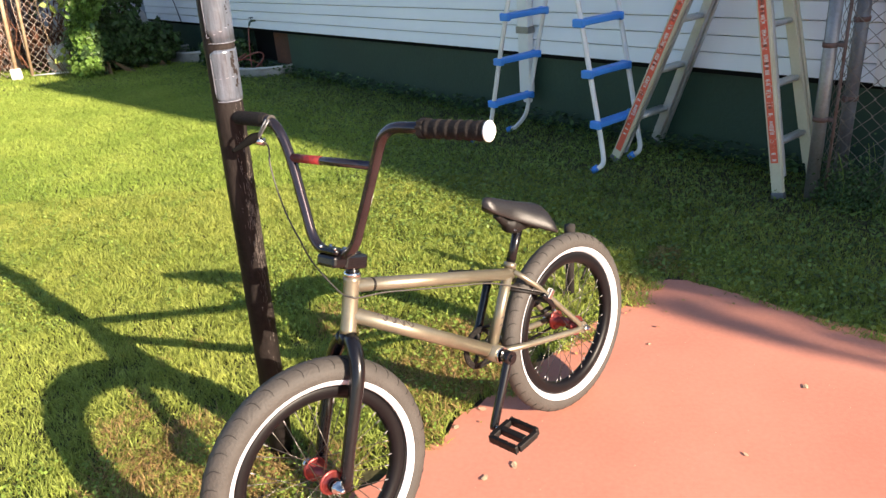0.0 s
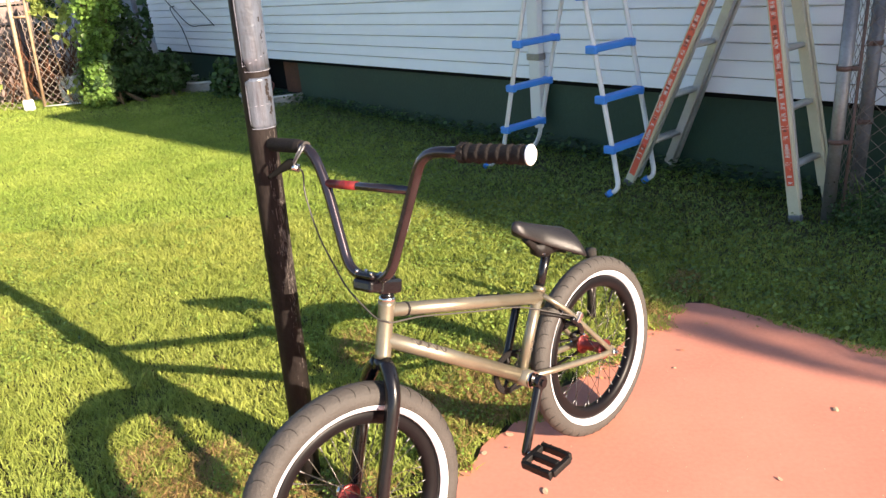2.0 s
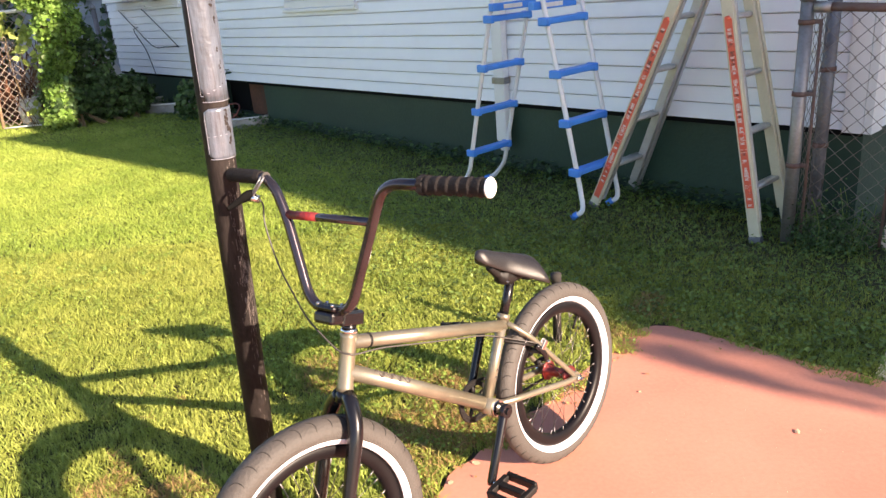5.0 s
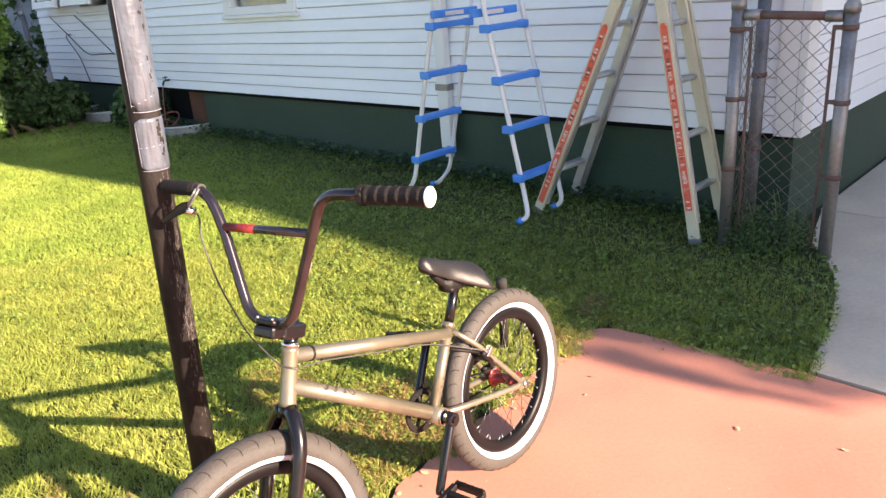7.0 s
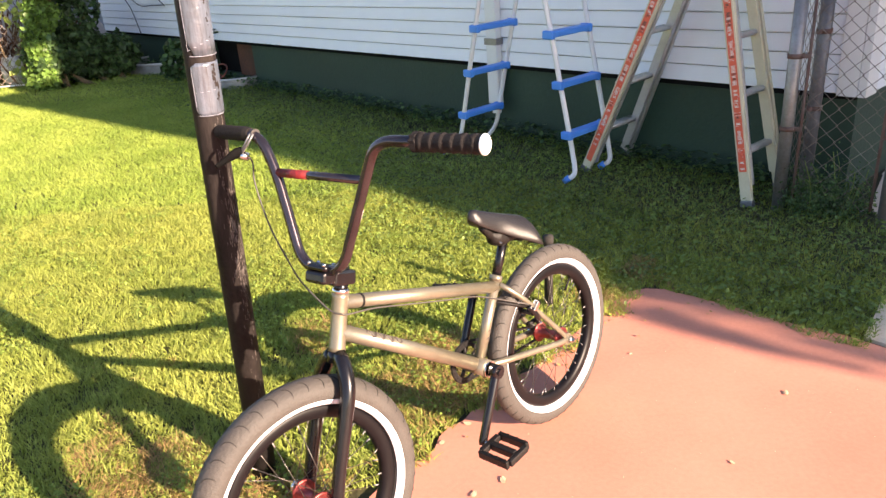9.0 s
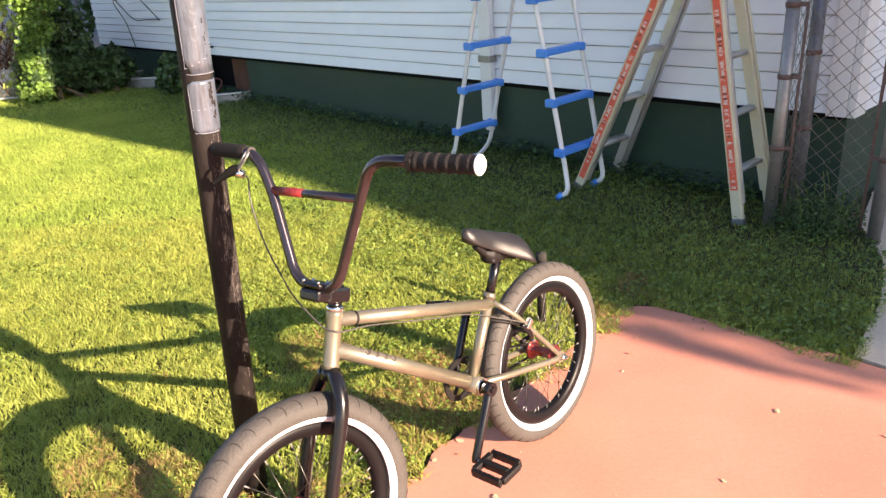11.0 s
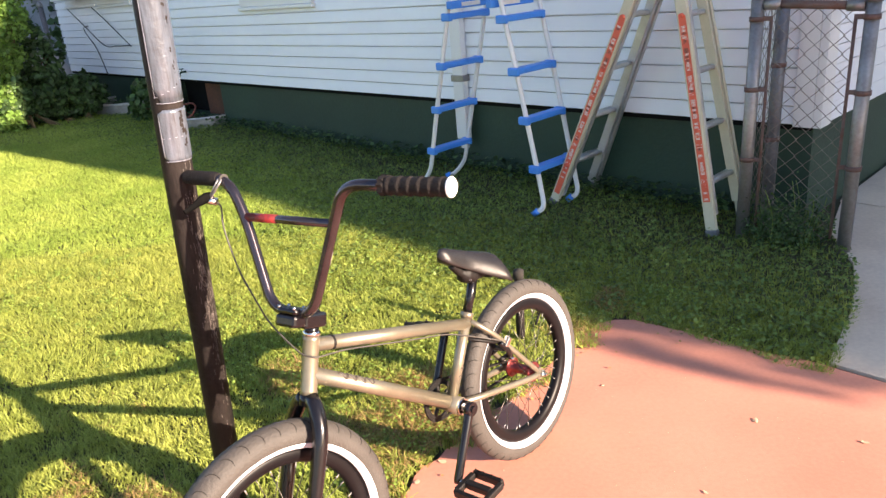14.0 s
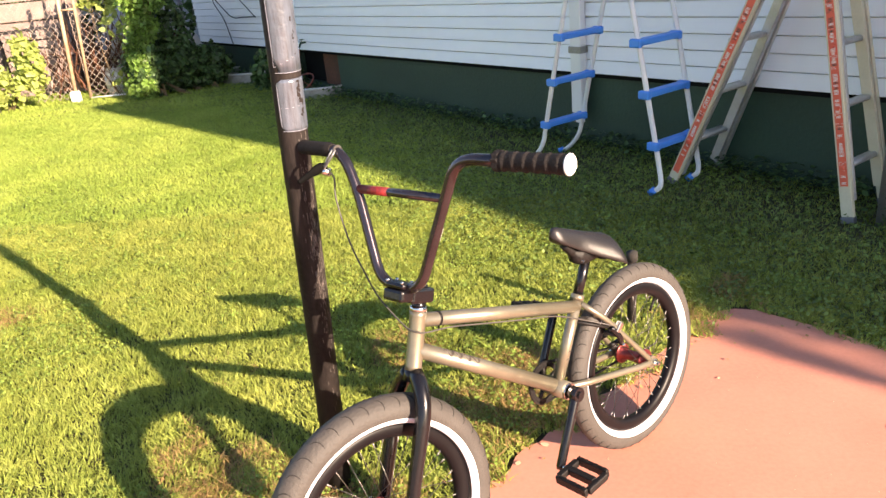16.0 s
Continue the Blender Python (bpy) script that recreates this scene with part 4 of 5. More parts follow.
# saddle and post
tube("seat_post", [SJ, SJ + (SJ - BB).normalized() * 0.135], 0.0127, "bike_black", bike, 16)
NOSE, TAIL = Vector((0.2744, 0, 0.7140)), Vector((0.0640, 0, 0.6180))
sv, sf = [], []
SECT, RINGS = 20, 17
for i in range(RINGS):
    t = i / (RINGS - 1)
    c = NOSE.lerp(TAIL, t) + Vector((0, 0, -0.003 * math.sin(math.pi * t) + 0.008 * t))
    half = 0.020 + 0.012 * t + 0.052 * max(0, (t - 0.40) / 0.60) ** 1.3
    tall = 0.025 + 0.005 * t
    e = math.sqrt(max(0.0, 1 - (max(0, 0.12 - t) / 0.12) ** 2)) * math.sqrt(max(0.0, 1 - (max(0, t - 0.90) / 0.10) ** 2))
    e = max(e, 0.12)
    for k in range(SECT):
        a = 2 * math.pi * k / SECT
        cy, cz = math.cos(a), math.sin(a)
        drop = -(0.006 + 0.042 * t) * abs(cy) ** 2
        sv.append(c + Vector((0, half * e * cy, tall * e * (cz if cz > 0 else 0.75 * cz) + drop)))
for i in range(RINGS - 1):
    for k in range(SECT):
        a, b = i * SECT + k, i * SECT + (k + 1) % SECT
        sf.append((a, a + SECT, b + SECT, b))
sf += [tuple(range(SECT)), tuple(range((RINGS - 1) * SECT, RINGS * SECT))[::-1]]
saddle = hang("saddle", mesh("saddle", sv, sf, "leather", True), bike, "smooth worn black saddle tilted nose up")
pt = SJ + (SJ - BB).normalized() * 0.135
hang("saddle_base", mesh("saddle_base", *join(tube_data(smooth_line([NOSE.lerp(TAIL, 0.22) - Vector((0, 0, 0.018)), NOSE.lerp(TAIL, 0.36) - Vector((0, 0, 0.036)), NOSE.lerp(TAIL, 0.55) - Vector((0, 0, 0.036)), NOSE.lerp(TAIL, 0.78) - Vector((0, 0, 0.016))], 5), [0.012] * 6 + [0.024] * 5 + [0.020] * 5, 10),
     tube_data([pt - Vector((0, 0, 0.01)), NOSE.lerp(TAIL, 0.42) - Vector((0, 0, 0.03))], 0.015, 12)), "plastic", True), saddle)
tube("bolt", [NOSE.lerp(TAIL, 0.42) + Vector((0, 0.012, -0.052)), NOSE.lerp(TAIL, 0.42) + Vector((0, 0.020, -0.052))], 0.005, "chrome", saddle, 8)

# fork
fork = tube("fork_crown", [FRONT @ (CB + HU * 0.004), FRONT @ (CB - HU * 0.020)], [0.019, 0.021], "bike_black", bike, 20)
for s in (1, -1):
    leg = bent_line([fp(CB, 0, 0.010 * s, -0.004), fp(CB, 0.001, 0.034 * s, -0.022), fp(CB, 0.002, 0.057 * s, -0.066), fp(FA, -0.026, 0.058 * s, 0.05), fp(FA, -0.027, 0.058 * s, -0.014)], 0.035)
    tube("fork_leg", leg, [0.0175] * 8 + [0.0170] * (len(leg) - 16) + [0.0145] * 8, "bike_black", fork, 16)
    hang("dropout", mesh("dropout", *join(tube_data([fp(FA, 0, 0.050 * s, 0), fp(FA, 0, 0.058 * s, 0)], 0.016, 16), tube_data([fp(FA, -0.03, 0.054 * s, 0.004), fp(FA, 0, 0.054 * s, 0)], 0.012, 8, up=tuple(Y), flat=0.35)), "bike_black"), fork)
    lathe("axle_nut", [(0.0005, 0.008), (0.0155, 0.008), (0.0155, 0.012), (0.0095, 0.013), (0.0095, 0.024), (0.0055, 0.026), (0.0055, 0.033), (0.0005, 0.034)], FRONT @ Matrix.Translation(FA + Y * (0.0585 * s)) @ pose(0, 0, 0, 0, 0, 0 if s > 0 else 180), "chrome", fork, 12, False)


# wheels
def wheel(name, m, flange, label, fat=0.0285, tall=0.0285, white=0.53):
    w = hang(name, None, bike, label)
    tyre_prof = []
    for k in range(24):
        a = 2 * math.pi * k / 24
        tyre_prof.append((R - 0.0285 + tall * math.cos(a) * (1.0 if math.cos(a) > 0 else 0.95), fat * math.sin(a)))
    tyre = lathe("tyre", tyre_prof, m, "rubber", w, 96, True, "grey-brown street tyre with sparse curved grooves")
    for s in (1, -1):
        ring = []
        for f in np.linspace(0, 1, 7):
            ang = math.acos(-0.38 - white * f)
            ring.append((R - 0.0285 + (tall + 0.0006) * math.cos(ang), s * (fat + 0.0008) * math.sin(ang)))
        ring += [(r - 0.0004, y - s * 0.0012) for r, y in ring[::-1]]
        lathe("whitewall", ring if s > 0 else ring[::-1], m, "whitewall", tyre, 96, True, "white sidewall band")
    grooves = []
    for k in range(44):
        for s in (1, -1):
            a0 = 2 * math.pi * (k + (0.5 if s > 0 else 0)) / 44
            pts = []
            for j in range(7):
                f = j / 6
                cr = s * radians(14 + 52 * f)
                a = a0 + 0.10 * f ** 0.6 - 0.05 * f * f
                rr = R - 0.0285 + tall * math.cos(cr)
                pts.append(m @ Vector((rr * math.cos(a), fat * math.sin(cr), rr * math.sin(a))))
            grooves.append(tube_data(pts, [0.0004, 0.0011, 0.0013, 0.0013, 0.0012, 0.0009, 0.0004], 5))
    tagged(hang("tread_groove", mesh("tread_groove", *join(*grooves), "groove"), tyre), kind="stuff")
    rim_prof = [(0.212, 0.013), (0.206, 0.0165), (0.194, 0.0165), (0.184, 0.013), (0.179, 0.006), (0.179, -0.006), (0.184, -0.013), (0.194, -0.0165), (0.206, -0.0165), (0.212, -0.013)]
    lathe("rim", rim_prof, m, "rim_black", w, 96, True, "black alloy rim")
    hub = lathe("hub", [(0.0005, -0.052), (0.011, -0.052), (0.013, -0.044), (flange, -0.040), (flange, -0.035), (0.016, -0.032), (0.0145, 0), (0.016, 0.032), (flange, 0.035), (flange, 0.040), (0.013, 0.044), (0.011, 0.052), (0.0005, 0.052)], m, "red_ano", w, 32, False, "red anodised hub")
    for s in (1, -1):
        lathe("hub_flange", [(flange - 0.008, 0.0405 * s), (flange + 0.002, 0.0405 * s), (flange + 0.002, 0.0345 * s), (flange - 0.008, 0.0345 * s)], m, "red_ano", hub, 32)
    tube("axle", [m @ Vector((0, -0.075, 0)), m @ Vector((0, 0.075, 0))], 0.005, "chrome", hub, 8)
    for k in range(36):
        s = 1 if k % 2 else -1
        a = 2 * math.pi * (k + 0.5) / 36
        b = a + (0.95 if (k // 2) % 2 else -0.95)
        p = m @ Vector((flange * math.cos(b), 0.038 * s, flange * math.sin(b)))
        q = m @ Vector((0.180 * math.cos(a), 0.004 * s, 0.180 * math.sin(a)))
        tube("spoke", [p, q], 0.0010, "spoke", w, 4)
        e = (p - q).normalized()
        tube("nipple", [q - e * 0.002, q + e * 0.013], 0.0017, "galv", w, 6)
    v = m @ Vector((0.178 * math.cos(2.3), 0, 0.178 * math.sin(2.3)))
    tube("valve", [v, m @ Vector((0.138 * math.cos(2.3), 0, 0.138 * math.sin(2.3)))], 0.0035, "plastic", w, 8)
    return w


wheel("front_wheel", FRONT @ Matrix.Translation(FA) @ Matrix.Rotation(0.4, 4, "Y"), 0.026, "small wheel with black rim and red hub", 0.033, 0.0325, 0.42)
rear = wheel("rear_wheel", Matrix.Translation(RA), 0.027, "small wheel with black rim and red hub", 0.0255)

# cranks, pedals, chain
CA = radians(-60.3)
arm = Vector((math.cos(CA), 0, math.sin(CA))) * 0.181
for s in (1, -1):
    a, b = BB + Y * (0.062 * s), BB + arm * s + Y * (0.068 * s)
    crank = tube("crank_arm", [a - arm * 0.06 * s, a, a.lerp(b, 0.5), b, b + arm * 0.05 * s], [0.011, 0.0125, 0.0115, 0.0115, 0.009], "bike_black", bike, 14)
    tube("crank_boss", [a - Y * 0.012 * s, a + Y * 0.012 * s], 0.0185, "bike_black", crank, 16)
    tube("crank_bolt", [a + Y * 0.012 * s, a + Y * 0.017 * s], 0.009, "bike_black", crank, 8)
    tube("bearing_ring", [BB + Y * 0.036 * s, BB + Y * 0.044 * s], 0.0215, "chrome", crank, 18)
    pm = Matrix.Translation(b + Y * (0.012 * s)) @ pose(0, 0, 0, 0, 5 if s > 0 else -20, 0) @ Matrix.Diagonal((1, s, 1, 1))
    pedal = hang("pedal", mesh("pedal", *join(
        box_data((-0.046, 0.010, -0.011), (-0.034, 0.102, 0.011), 0.003, pm), box_data((0.034, 0.010, -0.011), (0.046, 0.102, 0.011), 0.003, pm),
        box_data((-0.034, 0.004, -0.009), (0.034, 0.020, 0.009), 0.003, pm), box_data((-0.034, 0.094, -0.009), (0.034, 0.108, 0.009), 0.003, pm),
        box_data((-0.009, 0.020, -0.010), (0.009, 0.094, 0.010), 0.003, pm)), "plastic"), crank, "black plastic platform pedal")
    pins = [tube_data([pm @ Vector((x, y, z0)), pm @ Vector((x, y, z0 + 0.006 * zs))], 0.002, 5) for x in (-0.040, 0.040) for y in (0.018, 0.042, 0.070, 0.096) for z0, zs in ((0.010, 1), (-0.010, -1))]
    tagged(hang("pins", mesh("pins", *join(*pins), "plastic"), crank), kind="stuff")
    tube("pedal_axle", [b, b + Y * (0.03 * s)], 0.007, "chrome", crank, 8)
teeth, hole = [], 0.043
for k in range(100):
    a = 2 * math.pi * k / 100
    teeth.append((0.0525 + (0.0025 if (k // 2) % 2 else -0.0015), a))
sprocket_v = [BB + Vector((r * math.cos(a), y, r * math.sin(a))) for y in (-0.044, -0.039) for r, a in teeth]
sprocket_v += [BB + Vector((hole * math.cos(a), y, hole * math.sin(a))) for y in (-0.044, -0.039) for r, a in teeth]
sprocket_f = []
for i in range(100):
    j = (i + 1) % 100
    sprocket_f += [(i, j, 100 + j, 100 + i), (200 + j, 200 + i, 300 + i, 300 + j), (j, i, 200 + i, 200 + j), (100 + i, 100 + j, 300 + j, 300 + i)]
sprocket = hang("sprocket", mesh("sprocket", sprocket_v, sprocket_f, "plastic"), bike, "black open spoked sprocket")
for k in range(5):
    a = 2 * math.pi * k / 5 + 0.3
    tube("arm", [BB + Vector((0.016 * math.cos(a), -0.0415, 0.016 * math.sin(a))), BB + Vector((0.045 * math.cos(a), -0.0415, 0.045 * math.sin(a)))], 0.0055, "plastic", sprocket, 6)
lathe("boss", [(0.0005, -0.046), (0.02, -0.046), (0.02, -0.037), (0.0005, -0.037)], Matrix.Translation(BB), "plastic", sprocket, 20, False)
lathe("cog", [(0.006, -0.044), (0.018, -0.044), (0.018, -0.039), (0.006, -0.039)], Matrix.Translation(RA), "galv_dark", rear, 18)
line = [BB + Vector((0.056 * math.cos(a), -0.0415, 0.056 * math.sin(a))) for a in np.linspace(math.pi / 2 + 0.1, -math.pi / 2 - 0.1, 14)]
line += [RA + Vector((0.020 * math.cos(a), -0.0415, 0.020 * math.sin(a))) for a in np.linspace(-math.pi / 2, -3 * math.pi / 2, 9)]
hang("chain", mesh("chain", *tube_data(line + [line[0]], 0.0042, 6), "plastic"), bike, "dark roller chain")

# handlebar, stem, lever, cable
KB, KC = 0.0584, 0.0846
LOW, CROSS, BEND = (0.056, 0.0144), (0.1238, 0.2046), (0.1592, 0.2799)
GRIP_R, GRIP_L = bp(0.0943, 0.3915, 0.2826), bp(0.0943, -0.302, 0.2826)
BEND_R, BEND_L = bp(0.1034, BEND[0], BEND[1]), bp(0.1034, -BEND[0], BEND[1])
CROSS_R, CROSS_L = bp(KC, CROSS[0], CROSS[1]), bp(KC, -CROSS[0], CROSS[1])
bar = tube("handlebar", bent_line([GRIP_L, BEND_L, CROSS_L, bp(KB, -LOW[0], LOW[1]), bp(KB, LOW[0], LOW[1]), CROSS_R, BEND_R, GRIP_R], 0.045, 8), 0.0112, "bar_chrome", bike, 20, "dark smoked-chrome handlebar")
cross = tube("crossbar", [CROSS_R, CROSS_L], 0.0088, "bar_chrome", bar, 16)
x0, x1 = CROSS_L.lerp(CROSS_R, 0.03), CROSS_R
tube("sticker", [x0, x0.lerp(x1, 0.37)], 0.0093, "red_print", cross, 16, "red sticker with worn lettering")
for t in (0.12, 0.18, 0.24, 0.29, 0.33):
    a = x0.lerp(x1, t) + (x1 - x0).normalized().cross(HU) * -0.0090
    tube("print", [a, a + (x1 - x0) * 0.024], 0.0016, "ink", cross, 5)
a, b = CROSS_R.lerp(bp(KB, LOW[0], LOW[1]), 0.30), CROSS_R.lerp(bp(KB, LOW[0], LOW[1]), 0.44)
off = BIKE.to_3x3().inverted() @ Vector((0.0098, -0.001, 0.0))
tube("sticker", [a + off, b + off], 0.0022, "print_white", bar, 8)
for right, e, i, size in ((True, GRIP_R, BEND_R, 0.140), (False, GRIP_L, BEND_L, 0.112)):
    d = (e - i).normalized()
    g0 = e - d * size
    pts, rad = [], []
    for k in range(91):
        t = k / 90
        pts.append(g0 + d * (size * t))
        # six saw-toothed ribs between plain ends
        saw = (t * 6.4) % 1.0
        rad.append(0.0172 if not 0.07 < t < 0.94 else 0.0160 + 0.0024 * min(saw * 1.5, (1 - saw) * 5, 1.0))
    if not right:
        rad = [min(0.0158, 0.0130 + 0.004 * k / 16) for k in range(91)]
    grip = tube("grip", pts, rad, "grip", bar, 20, "ribbed dark rubber grip" if right else "smooth dark rubber grip")
    tube("bar_end", [e, e + d * 0.003, e + d * 0.006], [0.0185, 0.0185, 0.0150] if right else [0.0148, 0.0148, 0.012], "plug_white" if right else "grip", grip, 24, "white bar end plug" if right else "black bar end plug")
    if right:
        # frayed inner flange
        rim = [(0.0192 + 0.0012 * math.sin(k * 2.4) + 0.0006 * math.sin(k * 5.1)) for k in range(24)]
        fv = [g0 + d * (y + 0.0015 * math.sin(k * 3.3)) + ((BEND_R - CROSS_R).cross(d).normalized() * math.cos(k * math.pi / 12) + d.cross((BEND_R - CROSS_R).cross(d).normalized()) * math.sin(k * math.pi / 12)) * r for y in (-0.003, 0.009) for k, r in enumerate(rim)]
        ff = [(k, (k + 1) % 24, 24 + (k + 1) % 24, 24 + k) for k in range(24)] + [tuple(range(24))[::-1], tuple(range(24, 48))]
        hang("grip_flange", mesh("grip_flange", fv, ff, "grip"), grip)
stem = hang("stem", mesh("stem", *join(
    box_data((-0.022, -0.024, -0.020), (0.044, 0.024, 0.012), 0.006, BAR @ Matrix.Translation(ST) @ Matrix(((HQ.x, 0, HU.x, 0), (0, 1, 0, 0), (HQ.z, 0, HU.z, 0), (0, 0, 0, 1)))),
    box_data((0.042, -0.028, -0.014), (0.082, 0.028, 0.012), 0.007, BAR @ Matrix.Translation(ST) @ Matrix(((HQ.x, 0, HU.x, 0), (0, 1, 0, 0), (HQ.z, 0, HU.z, 0), (0, 0, 0, 1)))),
    box_data((0.044, -0.028, 0.012), (0.080, 0.028, 0.027), 0.007, BAR @ Matrix.Translation(ST) @ Matrix(((HQ.x, 0, HU.x, 0), (0, 1, 0, 0), (HQ.z, 0, HU.z, 0), (0, 0, 0, 1))))), "bike_black"), bike, "black front-load stem")
for a, b in ((0.049, 0.021), (0.049, -0.021), (0.076, 0.021), (0.076, -0.021)):
    tube("bolt", [bp(a, b, 0.024), bp(a, b, 0.030)], 0.0038, "chrome", stem, 8)
tube("steerer_cap", [bp(0, 0, 0.010), bp(0, 0, 0.016)], 0.016, "bike_black", stem, 16)
d = (GRIP_L - BEND_L).normalized()
c = BEND_L + d * 0.016
lever = tube("brake_lever_clamp", [c - d * 0.0015, c + d * 0.0015], 0.0118, "cable", bike, 16, "thin silver brake lever strap")
fwd, dn = BAR.to_3x3() @ HQ, BAR.to_3x3() @ HU * -1
pivot = Vector((0.741, -0.190, 0.985))
for sd_ in (-0.005, 0.005):
    tube("lever_strap", smooth_line([c + d * sd_ + fwd * 0.010, c + d * sd_ + fwd * 0.018 + dn * 0.014, pivot + d * sd_ * 0.4], 4), 0.0022, "galv", lever, 8)
root = c.lerp(pivot, 0.72)
tube("lever_blade", smooth_line([root, Vector((0.757, -0.187, 0.990)), Vector((0.782, -0.181, 0.984)), Vector((0.810, -0.175, 0.978))], 5), [0.006, 0.008, 0.010, 0.011, 0.011, 0.0105, 0.010, 0.009, 0.008, 0.0075, 0.007, 0.0065, 0.006, 0.0055, 0.005, 0.0045], "lever_black", lever, 10, flat=0.35)
tube("barrel_adjuster", [pivot + Vector((0.006, -0.006, 0.002)), Vector((0.729, -0.178, 0.978))], 0.0092, "chrome", lever, 10)
tt0, tt1 = CB + HU * 0.109, SJ + Vector((0.0, 0, -0.012))
run = [tt0.lerp(tt1, k) + Vector((0, 0.012, -0.019)) for k in (0.16, 0.35, 0.6, 0.82)]
tube("brake_cable", smooth_line([(0.729, -0.178, 0.978), (0.725, -0.176, 0.962), (0.733, -0.172, 0.919), (0.739, -0.143, 0.832), (0.738, -0.108, 0.764), (0.730, -0.083, 0.707), CB + HU * 0.094 + HQ * 0.022 - Y * 0.010,
     CB + HU * 0.088 + HQ * 0.010 + Y * 0.019, CB + HU * 0.086 - HQ * 0.010 + Y * 0.020] + run + [SJ + Vector((-0.006, 0.019, -0.050)), SJ + Vector((-0.055, 0.046, -0.075)), SJ + Vector((-0.092, 0.050, -0.098))], 8), 0.0021, "cable", bike, 6, "thin dark grey brake cable")
# rear brake under the stays
ub = SJ + Vector((-0.088, 0, -0.118))
brake = tube("rear_brake", [ub - Y * 0.046, ub + Y * 0.046], 0.007, "plastic", bike, 10, "black rear brake")
for s in (1, -1):
    tube("brake_arm", smooth_line([ub + Vector((0.02, 0.046 * s, 0.03)), ub + Vector((-0.004, 0.052 * s, -0.004)), ub + Vector((-0.02, 0.044 * s, -0.034))], 4), 0.008, "bike_black", brake, 8)
    tube("brake_pad", [ub + Vector((-0.046, 0.026 * s, -0.036)), ub + Vector((0.004, 0.026 * s, -0.036))], 0.007, "plastic", brake, 8)
    tube("pad_bolt", [ub + Vector((-0.02, 0.026 * s, -0.036)), ub + Vector((-0.02, 0.056 * s, -0.036))], 0.004, "chrome", brake, 8)
hang("cable_anchor", mesh("cable_anchor", *box_data((-0.016, -0.008, -0.008), (0.016, 0.008, 0.008), 0.003, Matrix.Translation(ub + Vector((-0.006, 0.050, 0.020))) @ pose(0, 0, 0, 0, 40, 0)), "chrome"), brake)
tube("brake_link", [SJ + Vector((0.02, 0.008, -0.046)), ub + Vector((0.0, 0.046, 0.018))], 0.0045, "plastic", brake, 8)
tube("brake_link", [SJ + Vector((0.03, 0.0, -0.040)), SJ + Vector((-0.06, 0.0, -0.066))], 0.007, "plastic", brake, 8)
tube("brake_bridge", [SJ + Vector((-0.045, -0.036, -0.050)), SJ + Vector((-0.045, 0.036, -0.050))], 0.006, "frame_paint", bike, 8)


# ---- growth: lawn, ground cover, weeds, vines ----


def local(xy):
    x, y = xy[:, 0] - CORNER.x, xy[:, 1] - CORNER.y
    return x * ALONG.x + y * ALONG.y, x * OUT.x + y * OUT.y


def on_lawn(xy, creep=0.0):
    """Whether the points lie on the lawn, off paving and house."""
    lx, ly = local(xy)
    edge = 0.16 - 0.09 * np.clip((ly - 1.7) / 1.4, 0, 1) + 0.03 * np.sin(ly * 17) + 0.02 * np.sin(ly * 41 + 1)
    paved = (lx < edge - creep) & (ly > 1.48 + creep + 0.012 * np.sin(lx * 23))
    walk_edge = np.interp(ly, [-0.4, 0.1, 0.45, 0.95, 1.5], [-0.03, -0.16, -0.38, -0.53, -0.62])
    paved |= (lx < walk_edge - creep) & (ly <= 1.52)
    return ~paved & ~((ly < 0.02) & (lx > -0.03))


def spots(n, x0, x1, y0, y1, creep=0.0):
    xy = np.stack([rng.uniform(x0, x1, n), rng.uniform(y0, y1, n)], 1)
    return xy[on_lawn(xy, creep)]


def in_view(xy):
    return (xy[:, 0] > -1.3 - 1.12 * (xy[:, 1] - 0.2)) & (xy[:, 0] < 0.8 + 0.95 * (xy[:, 1] - 0.2))


lawn = empty("lawn", Matrix.Identity(4), "sunlit short green lawn with dry patches", "lawn", kind="stuff")
patch = lambda p, s, o: np.array([noise.noise((float(a) * s + o, float(b) * s, o)) for a, b in p])


def sparse(xy):
    """Grass thins out beside the house for creeping weeds, whose darker leaves also deepen the shade."""
    lx, ly = local(xy)
    return xy[rng.uniform(0, 1, len(xy)) < np.clip((ly - 0.4) / 1.25 + np.clip(lx - 2.4, 0, 1) * 0.25 + np.clip(lx - 6, 0, 3) * 0.3, 0.12, 1)]


near = spots(560000, -5.2, 2.0, 1.1, 4.2, 0.025)
near = sparse(near[in_view(near)])
scatter("near_grass", blades(near, 0.027 + 0.018 * np.clip(patch(near, 7.0, 4.0) + 0.5 * patch(near, 17.0, 9.0), -0.7, 1), 0.0042, 1.0), BLADE_FACES, 5, lawn, "grass")
mid = spots(520000, -9.8, 2.2, 4.2, 8.0, 0.02)
mid = sparse(mid[in_view(mid)])
scatter("mid_grass", blades(mid, 0.030 + 0.014 * patch(mid, 5.0, 2.0), 0.0048, 1.3), BLADE_FACES, 5, lawn, "far_grass")
away = spots(220000, -14, 2.0, 8.0, 12.0)
away = away[in_view(away)]
scatter("far_grass", blades(away, 0.032, 0.0085, 1.4), BLADE_FACES, 5, lawn, "far_grass")
rest = spots(150000, -9.0, 3.5, -5.0, 4.5)
rest = rest[~in_view(rest)]
scatter("side_grass", blades(rest, 0.028, 0.012, 1.4), BLADE_FACES, 5, lawn, "grass")
dry = spots(150000, -2.6, 0.9, 1.0, 3.0)
worn = lambda x, y, r: np.hypot(dry[:, 0] - x, dry[:, 1] - y) / r
